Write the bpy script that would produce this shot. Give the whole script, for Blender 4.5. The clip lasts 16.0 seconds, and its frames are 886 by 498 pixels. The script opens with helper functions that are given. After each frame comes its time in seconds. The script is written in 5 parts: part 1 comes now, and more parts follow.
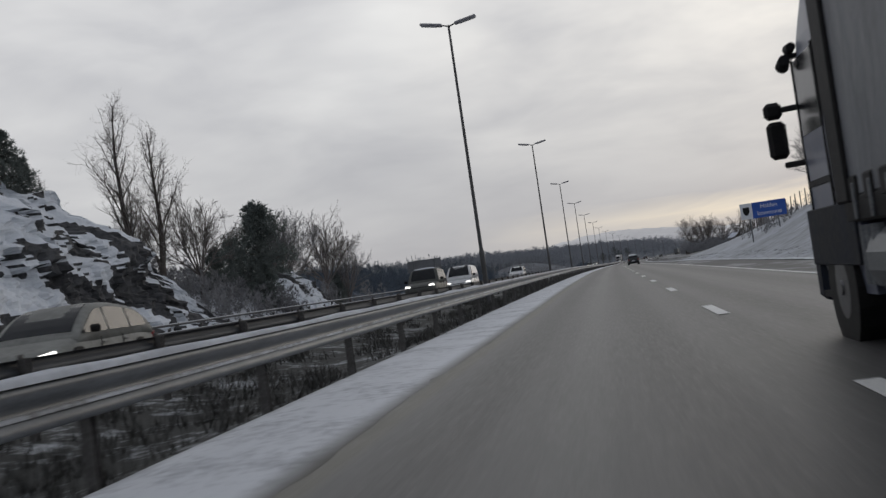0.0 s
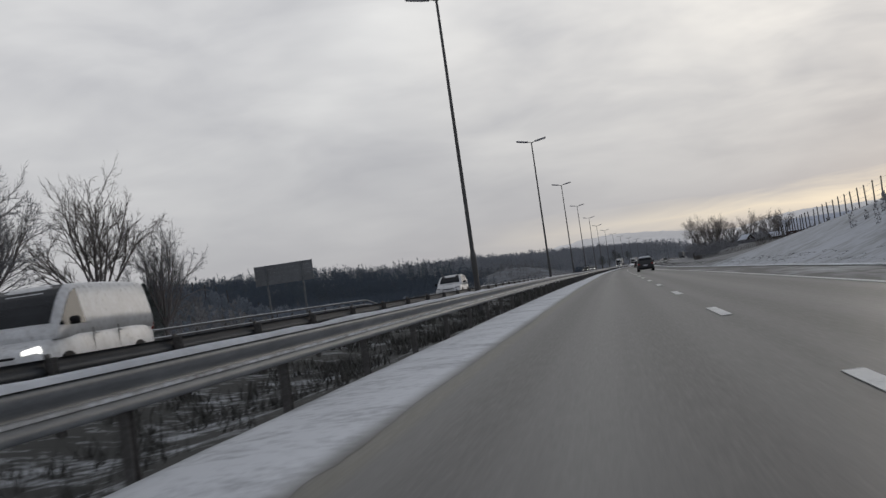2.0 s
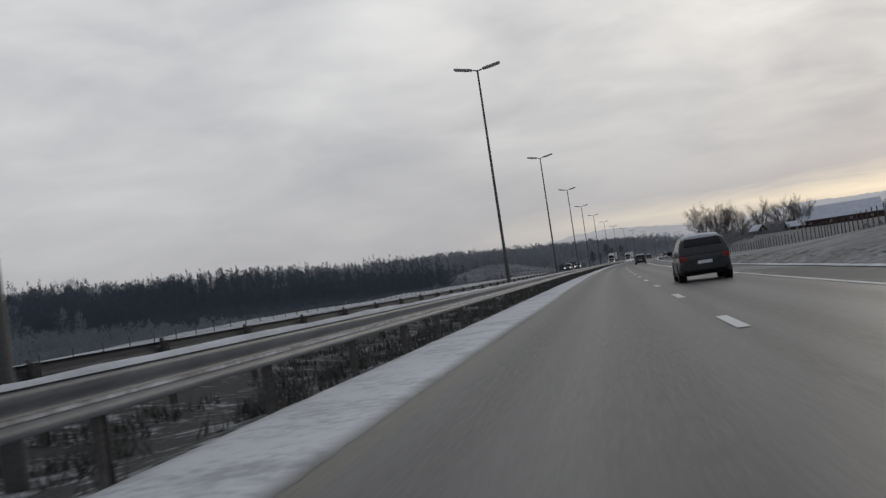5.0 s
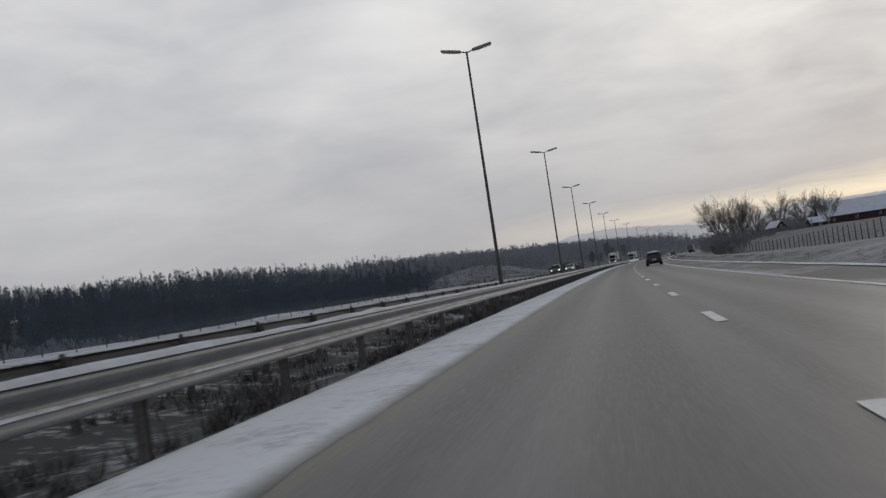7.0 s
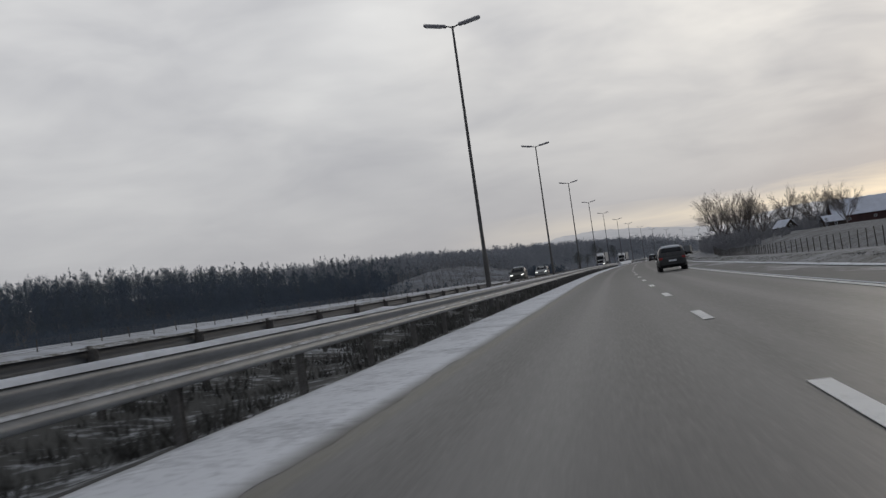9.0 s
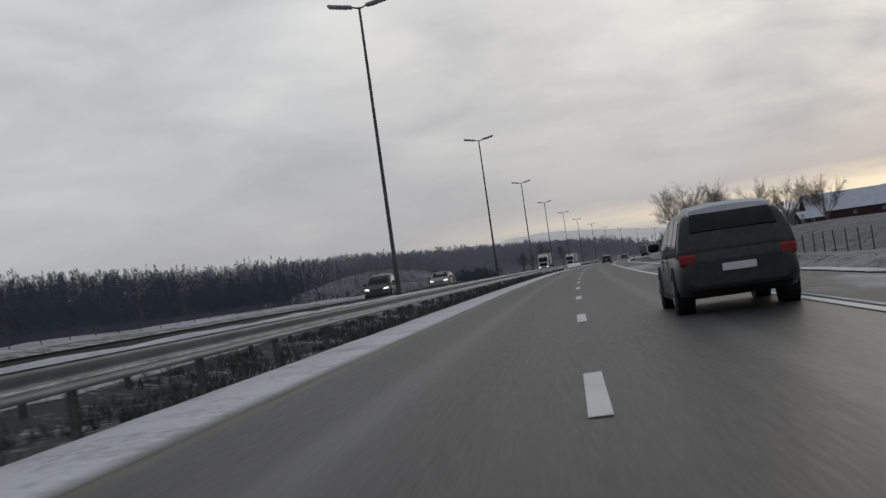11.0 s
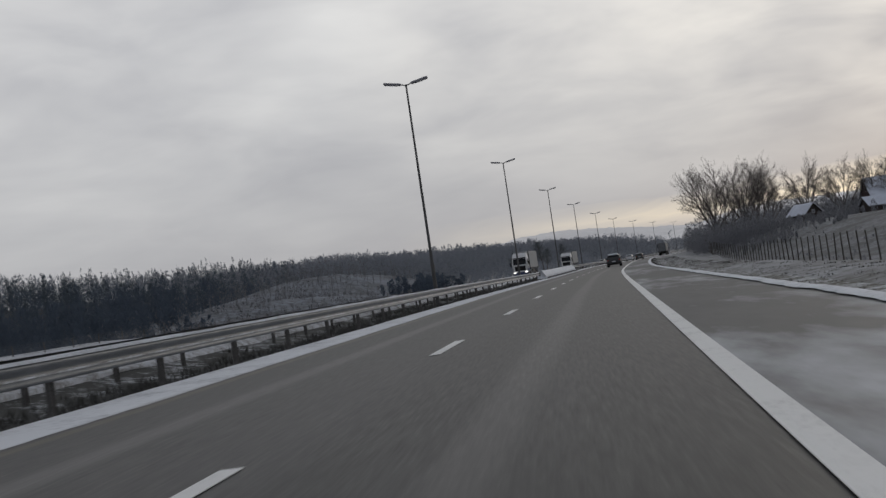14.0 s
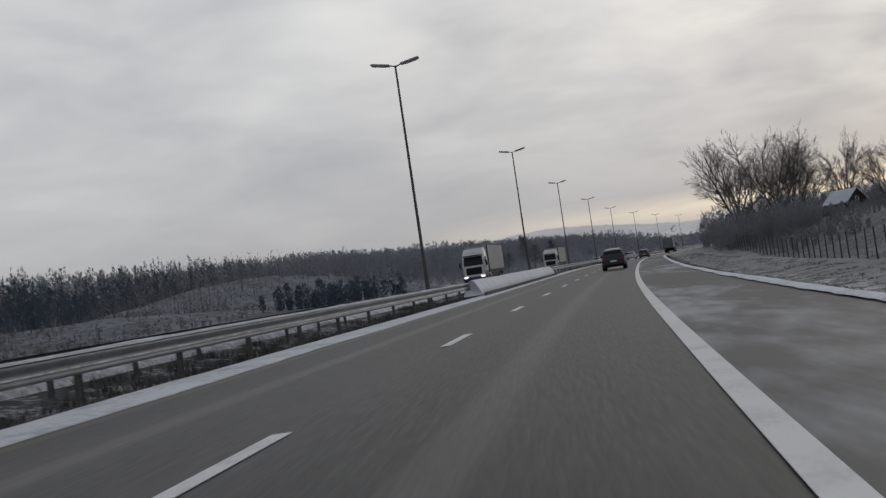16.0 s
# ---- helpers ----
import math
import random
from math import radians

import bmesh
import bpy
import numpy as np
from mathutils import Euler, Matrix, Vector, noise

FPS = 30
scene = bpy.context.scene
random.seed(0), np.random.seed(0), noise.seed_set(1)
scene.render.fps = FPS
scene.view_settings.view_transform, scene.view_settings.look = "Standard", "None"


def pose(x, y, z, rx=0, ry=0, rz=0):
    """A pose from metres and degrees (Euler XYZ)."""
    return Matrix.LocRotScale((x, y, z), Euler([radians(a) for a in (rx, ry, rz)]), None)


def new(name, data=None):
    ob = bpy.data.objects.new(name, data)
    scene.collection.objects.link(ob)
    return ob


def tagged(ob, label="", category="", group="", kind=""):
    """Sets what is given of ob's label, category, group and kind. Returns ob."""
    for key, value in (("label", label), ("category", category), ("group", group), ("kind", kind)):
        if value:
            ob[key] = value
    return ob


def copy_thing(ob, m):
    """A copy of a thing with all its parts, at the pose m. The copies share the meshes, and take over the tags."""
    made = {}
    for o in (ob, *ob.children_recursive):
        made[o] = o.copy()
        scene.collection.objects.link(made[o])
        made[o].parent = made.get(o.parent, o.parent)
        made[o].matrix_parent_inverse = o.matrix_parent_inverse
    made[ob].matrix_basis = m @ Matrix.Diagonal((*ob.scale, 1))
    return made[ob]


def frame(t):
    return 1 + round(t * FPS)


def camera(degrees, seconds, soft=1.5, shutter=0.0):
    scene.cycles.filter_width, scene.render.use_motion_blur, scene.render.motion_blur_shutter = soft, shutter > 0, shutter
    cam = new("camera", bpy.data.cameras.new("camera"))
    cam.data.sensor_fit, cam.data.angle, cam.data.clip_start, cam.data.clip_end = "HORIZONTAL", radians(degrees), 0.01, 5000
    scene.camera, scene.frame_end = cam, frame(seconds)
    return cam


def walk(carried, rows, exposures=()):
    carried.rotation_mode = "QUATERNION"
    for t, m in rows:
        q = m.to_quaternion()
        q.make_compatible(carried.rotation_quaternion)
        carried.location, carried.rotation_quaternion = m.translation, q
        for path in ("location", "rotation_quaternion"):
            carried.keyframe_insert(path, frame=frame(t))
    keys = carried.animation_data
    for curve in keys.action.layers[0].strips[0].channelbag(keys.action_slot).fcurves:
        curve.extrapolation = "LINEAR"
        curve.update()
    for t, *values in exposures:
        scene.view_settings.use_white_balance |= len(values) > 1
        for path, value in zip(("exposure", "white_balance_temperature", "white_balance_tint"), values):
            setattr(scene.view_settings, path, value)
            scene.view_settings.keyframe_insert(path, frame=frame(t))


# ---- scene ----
cam = camera(41.31, 16.0, soft=1.4, shutter=0.10)
# seconds, eye, then the turn in degrees
PATH = [
    (0.0, -1.521, -40.004, 1.003, 91.727, 8.252, 8.077),
    (0.5, -1.545, -24.762, 1.018, 91.947, 8.426, 8.202),
    (1.0, -1.593, -9.303, 1.034, 91.888, 8.542, 8.241),
    (1.5, -1.620, 6.154, 1.049, 91.926, 8.140, 8.189),
    (2.0, -1.628, 21.409, 1.057, 91.901, 8.134, 8.037),
    (2.5, -1.561, 36.503, 1.059, 91.873, 8.170, 7.926),
    (3.0, -1.451, 51.722, 1.054, 91.905, 8.348, 7.899),
    (3.5, -1.320, 67.022, 1.042, 91.729, 8.468, 7.749),
    (4.0, -1.245, 82.222, 1.018, 91.708, 8.250, 7.622),
    (4.2, -1.213, 88.292, 1.005, 91.692, 8.178, 7.634),
    (6.3, -0.658, 151.341, 0.804, 91.720, 9.050, 7.737),
    (6.5, -0.590, 157.519, 0.786, 91.683, 8.920, 7.721),
    (7.0, -0.408, 172.996, 0.746, 91.758, 8.530, 7.727),
    (7.5, -0.283, 188.442, 0.710, 91.780, 8.453, 7.688),
    (8.0, -0.162, 203.784, 0.672, 91.663, 8.565, 7.552),
    (8.5, 0.017, 219.085, 0.630, 91.710, 8.423, 7.378),
    (9.0, 0.342, 233.888, 0.587, 91.708, 8.012, 7.154),
    (9.5, 0.759, 248.629, 0.543, 91.692, 7.887, 6.674),
    (9.7, 0.948, 254.549, 0.526, 91.619, 7.850, 6.414),
    (11.8, 4.301, 318.483, 0.391, 91.433, 8.240, 4.216),
    (12.0, 4.686, 324.521, 0.382, 91.414, 8.259, 4.168),
    (12.5, 5.685, 339.587, 0.363, 91.441, 8.299, 4.125),
    (13.0, 6.662, 354.405, 0.347, 91.406, 8.539, 4.412),
    (13.5, 7.555, 369.312, 0.334, 91.718, 8.614, 4.940),
    (14.0, 8.456, 384.577, 0.319, 91.591, 8.385, 5.334),
    (14.5, 9.146, 399.921, 0.302, 91.734, 8.600, 5.428),
    (15.0, 9.863, 415.124, 0.283, 91.777, 8.744, 5.311),
    (15.5, 10.690, 430.386, 0.261, 91.658, 8.678, 5.224),
    (16.0, 11.384, 445.247, 0.232, 91.468, 8.380, 5.160),
]
walk(cam, [(t, pose(x, y, z, rx, ry, rz)) for t, x, y, z, rx, ry, rz in PATH],
     exposures=[(0.0, 0.06, 6400, 10), (3.0, 0.0, 6400, 10), (9.0, -0.03, 6400, 10), (12.0, -0.09, 6400, 10), (16.0, -0.08, 6400, 10)])

# ---- light: an overcast winter sky with a warm break low on the south-east ----
world = bpy.data.worlds.new("overcast_sky")
scene.world = world
world.use_nodes = True
wn, wl = world.node_tree.nodes, world.node_tree.links
wn.clear()


def wnode(kind, **values):
    n = wn.new(kind)
    for key, value in values.items():
        n.inputs[key].default_value = value
    return n


def wmath(op, a, b=None, c=None, clamp=False):
    n = wn.new("ShaderNodeMath")
    n.operation, n.use_clamp = op, clamp
    for i, v in enumerate((a, b, c)):
        if v is None:
            continue
        if isinstance(v, (int, float)):
            n.inputs[i].default_value = v
        else:
            wl.new(v, n.inputs[i])
    return n.outputs[0]


def wmix(fac, a, b):
    n = wn.new("ShaderNodeMix")
    n.data_type = "RGBA"
    for sock, v in ((n.inputs[0], fac), (n.inputs[6], a), (n.inputs[7], b)):
        if isinstance(v, (float, tuple)):
            sock.default_value = v
        else:
            wl.new(v, sock)
    return n.outputs[2]


SUN_AZ = 24.0   # degrees to the right of the road's first heading
coord = wn.new("ShaderNodeTexCoord")
split = wn.new("ShaderNodeSeparateXYZ")
wl.new(coord.outputs["Generated"], split.inputs[0])
dx, dy, dz = split.outputs
elev = wmath("MULTIPLY", wmath("ARCSINE", dz), 57.2958)
azim = wmath("MULTIPLY", wmath("ARCTAN2", dx, dy), 57.2958)
# cloud sheets: long soft banks, flatter towards the horizon
flat = wn.new("ShaderNodeCombineXYZ")
lift = wmath("ADD", wmath("MAXIMUM", dz, 0.0), 0.22)
wl.new(wmath("DIVIDE", dx, lift), flat.inputs[0])
wl.new(wmath("DIVIDE", dy, lift), flat.inputs[1])
banks = wnode("ShaderNodeTexNoise", Scale=0.8, Detail=4.0, Roughness=0.55, Distortion=0.25)
wl.new(flat.outputs[0], banks.inputs["Vector"])
wisps = wnode("ShaderNodeTexNoise", Scale=2.3, Detail=4.0, Roughness=0.55, Distortion=0.35)
wl.new(flat.outputs[0], wisps.inputs["Vector"])
cloud = wmath("ADD", wmath("MULTIPLY", banks.outputs[0], 0.62), wmath("MULTIPLY", wisps.outputs[0], 0.38))
cloud = wmath("MULTIPLY_ADD", cloud, 4.0, -1.45, True)
grey = wmix(cloud, (0.51, 0.51, 0.53, 1), (0.84, 0.83, 0.81, 1))
# lower down the cloud is thicker and lilac
low = wmath("MULTIPLY_ADD", elev, -0.075, 1.0, True)
grey = wmix(wmath("MULTIPLY", low, 0.95), grey, (0.39, 0.392, 0.415, 1))
# overhead and behind it is darker than ahead
high = wmath("MULTIPLY_ADD", elev, 0.03, -0.6, True)
grey = wmix(high, grey, (0.265, 0.278, 0.31, 1))
back = wmath("MULTIPLY_ADD", wmath("ABSOLUTE", azim), 0.012, -0.7, True)
grey = wmix(back, grey, (0.35, 0.365, 0.405, 1))
# the bright side of the sky
side = wmath("MULTIPLY_ADD", wmath("ABSOLUTE", wmath("SUBTRACT", azim, SUN_AZ)), -1 / 34.0, 1.0, True)
halo = wmath("MULTIPLY", side, wmath("MULTIPLY_ADD", wmath("ABSOLUTE", wmath("SUBTRACT", elev, 11.0)), -0.12, 1.0, True))
grey = wmix(wmath("MULTIPLY", halo, wmath("MULTIPLY_ADD", cloud, 1.3, 0.05, True)), grey, (1.12, 1.05, 0.94, 1))
# the break: a ragged warm band just over the hills
band_v = wn.new("ShaderNodeCombineXYZ")
wl.new(wmath("MULTIPLY", azim, 0.09), band_v.inputs[0])
wl.new(wmath("MULTIPLY", elev, 0.8), band_v.inputs[1])
ragged = wnode("ShaderNodeTexNoise", Scale=1.0, Detail=4.0, Roughness=0.6, Distortion=0.7)
wl.new(band_v.outputs[0], ragged.inputs["Vector"])
middle = wmath("MULTIPLY_ADD", ragged.outputs[0], 2.0, 0.75)
band = wmath("MULTIPLY_ADD", wmath("ABSOLUTE", wmath("SUBTRACT", elev, middle)), -1.05, 1.0, True)
band = wmath("MULTIPLY", band, wmath("MULTIPLY_ADD", side, 1.25, -0.1, True))
grey = wmix(band, grey, (1.08, 0.94, 0.70, 1))
sky = wn.new("ShaderNodeTexSky")
sky.sky_type, sky.sun_disc = "NISHITA", False
sky.sun_elevation, sky.sun_rotation = radians(7.0), radians(SUN_AZ)
sky_bg = wnode("ShaderNodeBackground", Strength=0.05)
wl.new(sky.outputs[0], sky_bg.inputs["Color"])
cloud_bg = wnode("ShaderNodeBackground", Strength=1.02)
wl.new(grey, cloud_bg.inputs["Color"])
both = wn.new("ShaderNodeMixShader")
both.inputs[0].default_value = 0.94
wl.new(sky_bg.outputs[0], both.inputs[1])
wl.new(cloud_bg.outputs[0], both.inputs[2])
wo = wn.new("ShaderNodeOutputWorld")
wl.new(both.outputs[0], wo.inputs["Surface"])

sun = new("sun", bpy.data.lights.new("sun", "SUN"))
sun.data.energy, sun.data.angle, sun.data.color = 0.22, radians(25), (1.0, 0.9, 0.78)
sun.location = (0, 0, 60)
sun.rotation_euler = Vector((-math.sin(radians(SUN_AZ)), -math.cos(radians(SUN_AZ)), -math.tan(radians(7)))).to_track_quat("-Z", "Y").to_euler()
scene.view_settings.exposure = 0.0

# ---- materials ----
def material(name, colour, second=None, rough=0.8, metal=0.0, scale=4.0, fine=40.0, bump=0.2, spread=0.5, stretch=(1, 1, 1), emit=0.0, spec=0.4, low=0.42, high=0.62, thin=0.0):
    """Two colours mixed by a coarse and a fine noise, with a fine relief."""
    m = bpy.data.materials.new(name)
    m.use_nodes = True
    nodes, links = m.node_tree.nodes, m.node_tree.links
    bsdf = nodes["Principled BSDF"]
    bsdf.inputs["Metallic"].default_value = metal
    bsdf.inputs["Specular IOR Level"].default_value = spec
    tc = nodes.new("ShaderNodeTexCoord")
    mp = nodes.new("ShaderNodeMapping")
    mp.inputs["Scale"].default_value = stretch
    links.new(tc.outputs["Object"], mp.inputs[0])
    big, small = nodes.new("ShaderNodeTexNoise"), nodes.new("ShaderNodeTexNoise")
    for n, s in ((big, scale), (small, fine)):
        n.inputs["Scale"].default_value, n.inputs["Detail"].default_value, n.inputs["Roughness"].default_value = s, 4.0, 0.6
        links.new(mp.outputs[0], n.inputs["Vector"])
    total = nodes.new("ShaderNodeMath")
    total.operation = "MULTIPLY_ADD"
    links.new(small.outputs[0], total.inputs[0])
    total.inputs[1].default_value = spread
    blend = nodes.new("ShaderNodeMath")
    blend.operation = "MULTIPLY"
    links.new(big.outputs[0], blend.inputs[0])
    blend.inputs[1].default_value = 1.0 - spread
    links.new(blend.outputs[0], total.inputs[2])
    ramp = nodes.new("ShaderNodeMapRange")
    ramp.inputs["From Min"].default_value, ramp.inputs["From Max"].default_value = low, high
    links.new(total.outputs[0], ramp.inputs[0])
    mix = nodes.new("ShaderNodeMix")
    mix.data_type = "RGBA"
    second = second or tuple(c * 0.7 for c in colour)
    mix.inputs[6].default_value, mix.inputs[7].default_value = (*second, 1), (*colour, 1)
    links.new(ramp.outputs[0], mix.inputs[0])
    links.new(mix.outputs[2], bsdf.inputs["Base Color"])
    rr = nodes.new("ShaderNodeMath")
    rr.operation = "MULTIPLY_ADD"
    links.new(small.outputs[0], rr.inputs[0])
    rr.inputs[1].default_value, rr.inputs[2].default_value = 0.2, rough - 0.1
    links.new(rr.outputs[0], bsdf.inputs["Roughness"])
    if bump:
        b = nodes.new("ShaderNodeBump")
        b.inputs["Strength"].default_value, b.inputs["Distance"].default_value = bump, 0.02
        links.new(total.outputs[0], b.inputs["Height"])
        links.new(b.outputs[0], bsdf.inputs["Normal"])
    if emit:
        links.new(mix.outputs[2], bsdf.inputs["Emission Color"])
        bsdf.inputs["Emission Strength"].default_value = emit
    if thin:
        # light also comes through sprays of twigs
        back = nodes.new("ShaderNodeBsdfTranslucent")
        links.new(mix.outputs[2], back.inputs["Color"])
        both = nodes.new("ShaderNodeMixShader")
        both.inputs[0].default_value = thin
        links.new(bsdf.outputs[0], both.inputs[1])
        links.new(back.outputs[0], both.inputs[2])
        links.new(both.outputs[0], nodes["Material Output"].inputs["Surface"])
    m["mix"] = mix.name
    return m


def salted(m, tint, start, end):
    """Another tone of the surface beyond a stretch of the road (UV y)."""
    nodes, links = m.node_tree.nodes, m.node_tree.links
    uv = nodes.new("ShaderNodeUVMap")
    uv.uv_map = "road"
    sp = nodes.new("ShaderNodeSeparateXYZ")
    links.new(uv.outputs[0], sp.inputs[0])
    f = nodes.new("ShaderNodeMapRange")
    f.inputs["From Min"].default_value, f.inputs["From Max"].default_value = start, end
    links.new(sp.outputs[1], f.inputs[0])
    mx = nodes.new("ShaderNodeMix")
    mx.data_type, mx.blend_type = "RGBA", "MULTIPLY"
    links.new(f.outputs[0], mx.inputs[0])
    links.new(nodes[m["mix"]].outputs[2], mx.inputs[6])
    mx.inputs[7].default_value = (*tint, 1)
    links.new(mx.outputs[2], nodes["Principled BSDF"].inputs["Base Color"])
    m["mix"] = mx.name
    # the barer stretch is drier and less glossy
    gloss = nodes.new("ShaderNodeMapRange")
    gloss.inputs["From Min"].default_value, gloss.inputs["From Max"].default_value = start, end
    gloss.inputs["To Min"].default_value, gloss.inputs["To Max"].default_value = 0.45, 0.17
    links.new(sp.outputs[1], gloss.inputs[0])
    links.new(gloss.outputs[0], nodes["Principled BSDF"].inputs["Specular IOR Level"])


def across(m, bands):
    """Wear that runs along the road: bands of (offset, half width, amount) darken or lighten by the distance from the lane line (UV x)."""
    nodes, links = m.node_tree.nodes, m.node_tree.links
    bsdf = nodes["Principled BSDF"]
    uv = nodes.new("ShaderNodeUVMap")
    uv.uv_map = "road"
    wob = nodes.new("ShaderNodeTexNoise")
    wob.inputs["Scale"].default_value, wob.inputs["Detail"].default_value = 0.12, 3.0
    mp = nodes.new("ShaderNodeMapping")
    mp.inputs["Scale"].default_value = (1.5, 0.25, 1)
    links.new(uv.outputs[0], mp.inputs[0])
    links.new(mp.outputs[0], wob.inputs["Vector"])
    sp = nodes.new("ShaderNodeSeparateXYZ")
    links.new(uv.outputs[0], sp.inputs[0])
    shift = nodes.new("ShaderNodeMath")
    shift.operation = "MULTIPLY_ADD"
    links.new(wob.outputs[0], shift.inputs[0])
    shift.inputs[1].default_value = 0.24
    links.new(sp.outputs[0], shift.inputs[2])
    colour = nodes[m["mix"]].outputs[2]
    for off, half, tint, amount in bands:
        d = nodes.new("ShaderNodeMath")
        d.operation = "SUBTRACT"
        links.new(shift.outputs[0], d.inputs[0])
        d.inputs[1].default_value = off + 0.12
        a = nodes.new("ShaderNodeMath")
        a.operation = "ABSOLUTE"
        links.new(d.outputs[0], a.inputs[0])
        f = nodes.new("ShaderNodeMapRange")
        f.interpolation_type = "SMOOTHSTEP"
        f.inputs["From Min"].default_value, f.inputs["From Max"].default_value = half, half * 0.2
        f.inputs["To Max"].default_value = amount
        links.new(a.outputs[0], f.inputs[0])
        mx = nodes.new("ShaderNodeMix")
        mx.data_type = "RGBA"
        links.new(f.outputs[0], mx.inputs[0])
        links.new(colour, mx.inputs[6])
        mx.inputs[7].default_value = (*tint, 1)
        colour = mx.outputs[2]
    links.new(colour, bsdf.inputs["Base Color"])


ASPHALT = material("salted_asphalt", (0.088, 0.086, 0.085), (0.058, 0.057, 0.056), rough=0.48, scale=1.1, fine=30, bump=0.2, spread=0.4, spec=0.5, stretch=(1, 0.05, 1))
# the salt bleaches the first stretch; further on the asphalt is barer and darker
salted(ASPHALT, (0.33, 0.33, 0.345), 230, 340)
across(ASPHALT, [(-2.75, 0.5, (0.018, 0.018, 0.018), 0.7), (-1.1, 0.5, (0.018, 0.018, 0.018), 0.65), (0.85, 0.5, (0.014, 0.014, 0.014), 0.7), (2.55, 0.5, (0.018, 0.018, 0.018), 0.65), (-1.9, 0.35, (0.15, 0.146, 0.14), 0.45), (1.7, 0.35, (0.14, 0.136, 0.13), 0.4),
                 (0.0, 0.26, (0.03, 0.03, 0.03), 0.6), (-3.45, 0.22, (0.11, 0.1, 0.062), 0.6), (5.0, 1.1, (0.42, 0.43, 0.44), 0.55)])
ASPHALT_FAR = material("oncoming_asphalt", (0.095, 0.094, 0.097), (0.062, 0.061, 0.063), rough=0.6, scale=0.3, fine=25, bump=0.3, spread=0.4)
PAINT = material("road_paint", (0.78, 0.78, 0.76), (0.5, 0.5, 0.49), rough=0.6, scale=1.2, fine=22, bump=0.1, low=0.3, high=0.5)
YELLOW = material("yellow_road_paint", (0.26, 0.22, 0.12), (0.15, 0.14, 0.115), rough=0.6, scale=1.5, fine=18, bump=0.1, low=0.4, high=0.6)
SNOW = material("packed_snow", (0.64, 0.67, 0.71), (0.46, 0.48, 0.51), rough=0.75, scale=0.8, fine=14, bump=0.5, spread=0.4)
DIRTY_SNOW = material("dirty_snow", (0.60, 0.62, 0.65), (0.26, 0.25, 0.24), rough=0.8, scale=1.3, fine=9, bump=0.6, spread=0.45, low=0.4, high=0.56)
VERGE = material("frozen_grass_and_snow", (0.58, 0.60, 0.63), (0.085, 0.08, 0.062), rough=0.9, scale=1.1, fine=6, bump=0.8, spread=0.55, low=0.46, high=0.6)
MEDIAN = material("median_gravel_and_snow", (0.36, 0.375, 0.39), (0.03, 0.031, 0.029), rough=0.9, scale=0.7, fine=4, bump=0.8, spread=0.5, low=0.51, high=0.62)
FIELD = material("snowy_field", (0.50, 0.525, 0.565), (0.30, 0.31, 0.32), rough=0.9, scale=0.06, fine=0.9, bump=0.6, spread=0.5, low=0.40, high=0.56)
GALV = material("galvanised_steel", (0.172, 0.182, 0.19), (0.098, 0.105, 0.112), rough=0.48, metal=0.2, scale=1.2, fine=20, bump=0.1, stretch=(1, 1, 3))
POST = material("weathered_steel_post", (0.16, 0.155, 0.15), (0.09, 0.085, 0.08), rough=0.7, metal=0.3, scale=3, fine=30, bump=0.2)
POLE = material("lamp_pole_steel", (0.12, 0.12, 0.122), (0.08, 0.078, 0.075), rough=0.55, metal=0.4, scale=1, fine=30, bump=0.1)
HEADSHELL = material("lamp_housing", (0.34, 0.33, 0.35), (0.25, 0.245, 0.26), rough=0.5, scale=4, fine=30, bump=0.05)
LENS = material("lamp_lens", (0.45, 0.45, 0.46), (0.32, 0.32, 0.33), rough=0.25, scale=9, fine=40, bump=0.05)
FRESH_SNOW = material("fresh_snow", (0.70, 0.73, 0.77), (0.58, 0.61, 0.65), rough=0.8, scale=0.5, fine=6, bump=0.4, spread=0.4)
ROCK = material("dark_gneiss", (0.082, 0.083, 0.088), (0.025, 0.026, 0.028), rough=0.85, scale=0.5, fine=3, bump=1.0, spread=0.5)
BARK = material("bark", (0.13, 0.115, 0.10), (0.07, 0.06, 0.052), rough=0.9, scale=4, fine=40, bump=0.4, stretch=(1, 1, 0.3))
GREY_BARK = material("grey_bark", (0.22, 0.20, 0.19), (0.14, 0.125, 0.118), rough=0.9, scale=3, fine=30, bump=0.4, stretch=(1, 1, 0.3), spec=0.1)
TWIG = material("bare_twigs", (0.24, 0.22, 0.21), (0.16, 0.145, 0.138), rough=0.9, scale=1, fine=10, bump=0, thin=0.3, spec=0.1)
# lighter than TWIG: haze before the distant oaks is put into the colour
OAK_TWIG = material("warm_brown_twigs", (0.34, 0.305, 0.285), (0.24, 0.215, 0.205), rough=0.9, scale=0.5, fine=6, bump=0, thin=0.4, spec=0.1)
FROST = material("frosted_twigs", (0.22, 0.22, 0.23), (0.14, 0.14, 0.145), rough=0.9, scale=0.3, fine=3, bump=0)
NEEDLE = material("pine_needles", (0.19, 0.213, 0.20), (0.12, 0.137, 0.127), rough=0.8, scale=0.5, fine=5, bump=0, thin=0.3, spec=0.2)
# needle colour for far pines, with the haze over them mixed in
HAZED_NEEDLE = material("hazed_needles", (0.17, 0.19, 0.20), (0.11, 0.122, 0.13), rough=0.9, scale=0.4, fine=4, bump=0, thin=0.4, spec=0.1)
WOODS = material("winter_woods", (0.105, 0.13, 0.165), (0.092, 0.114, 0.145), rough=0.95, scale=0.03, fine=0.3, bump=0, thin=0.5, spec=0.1)
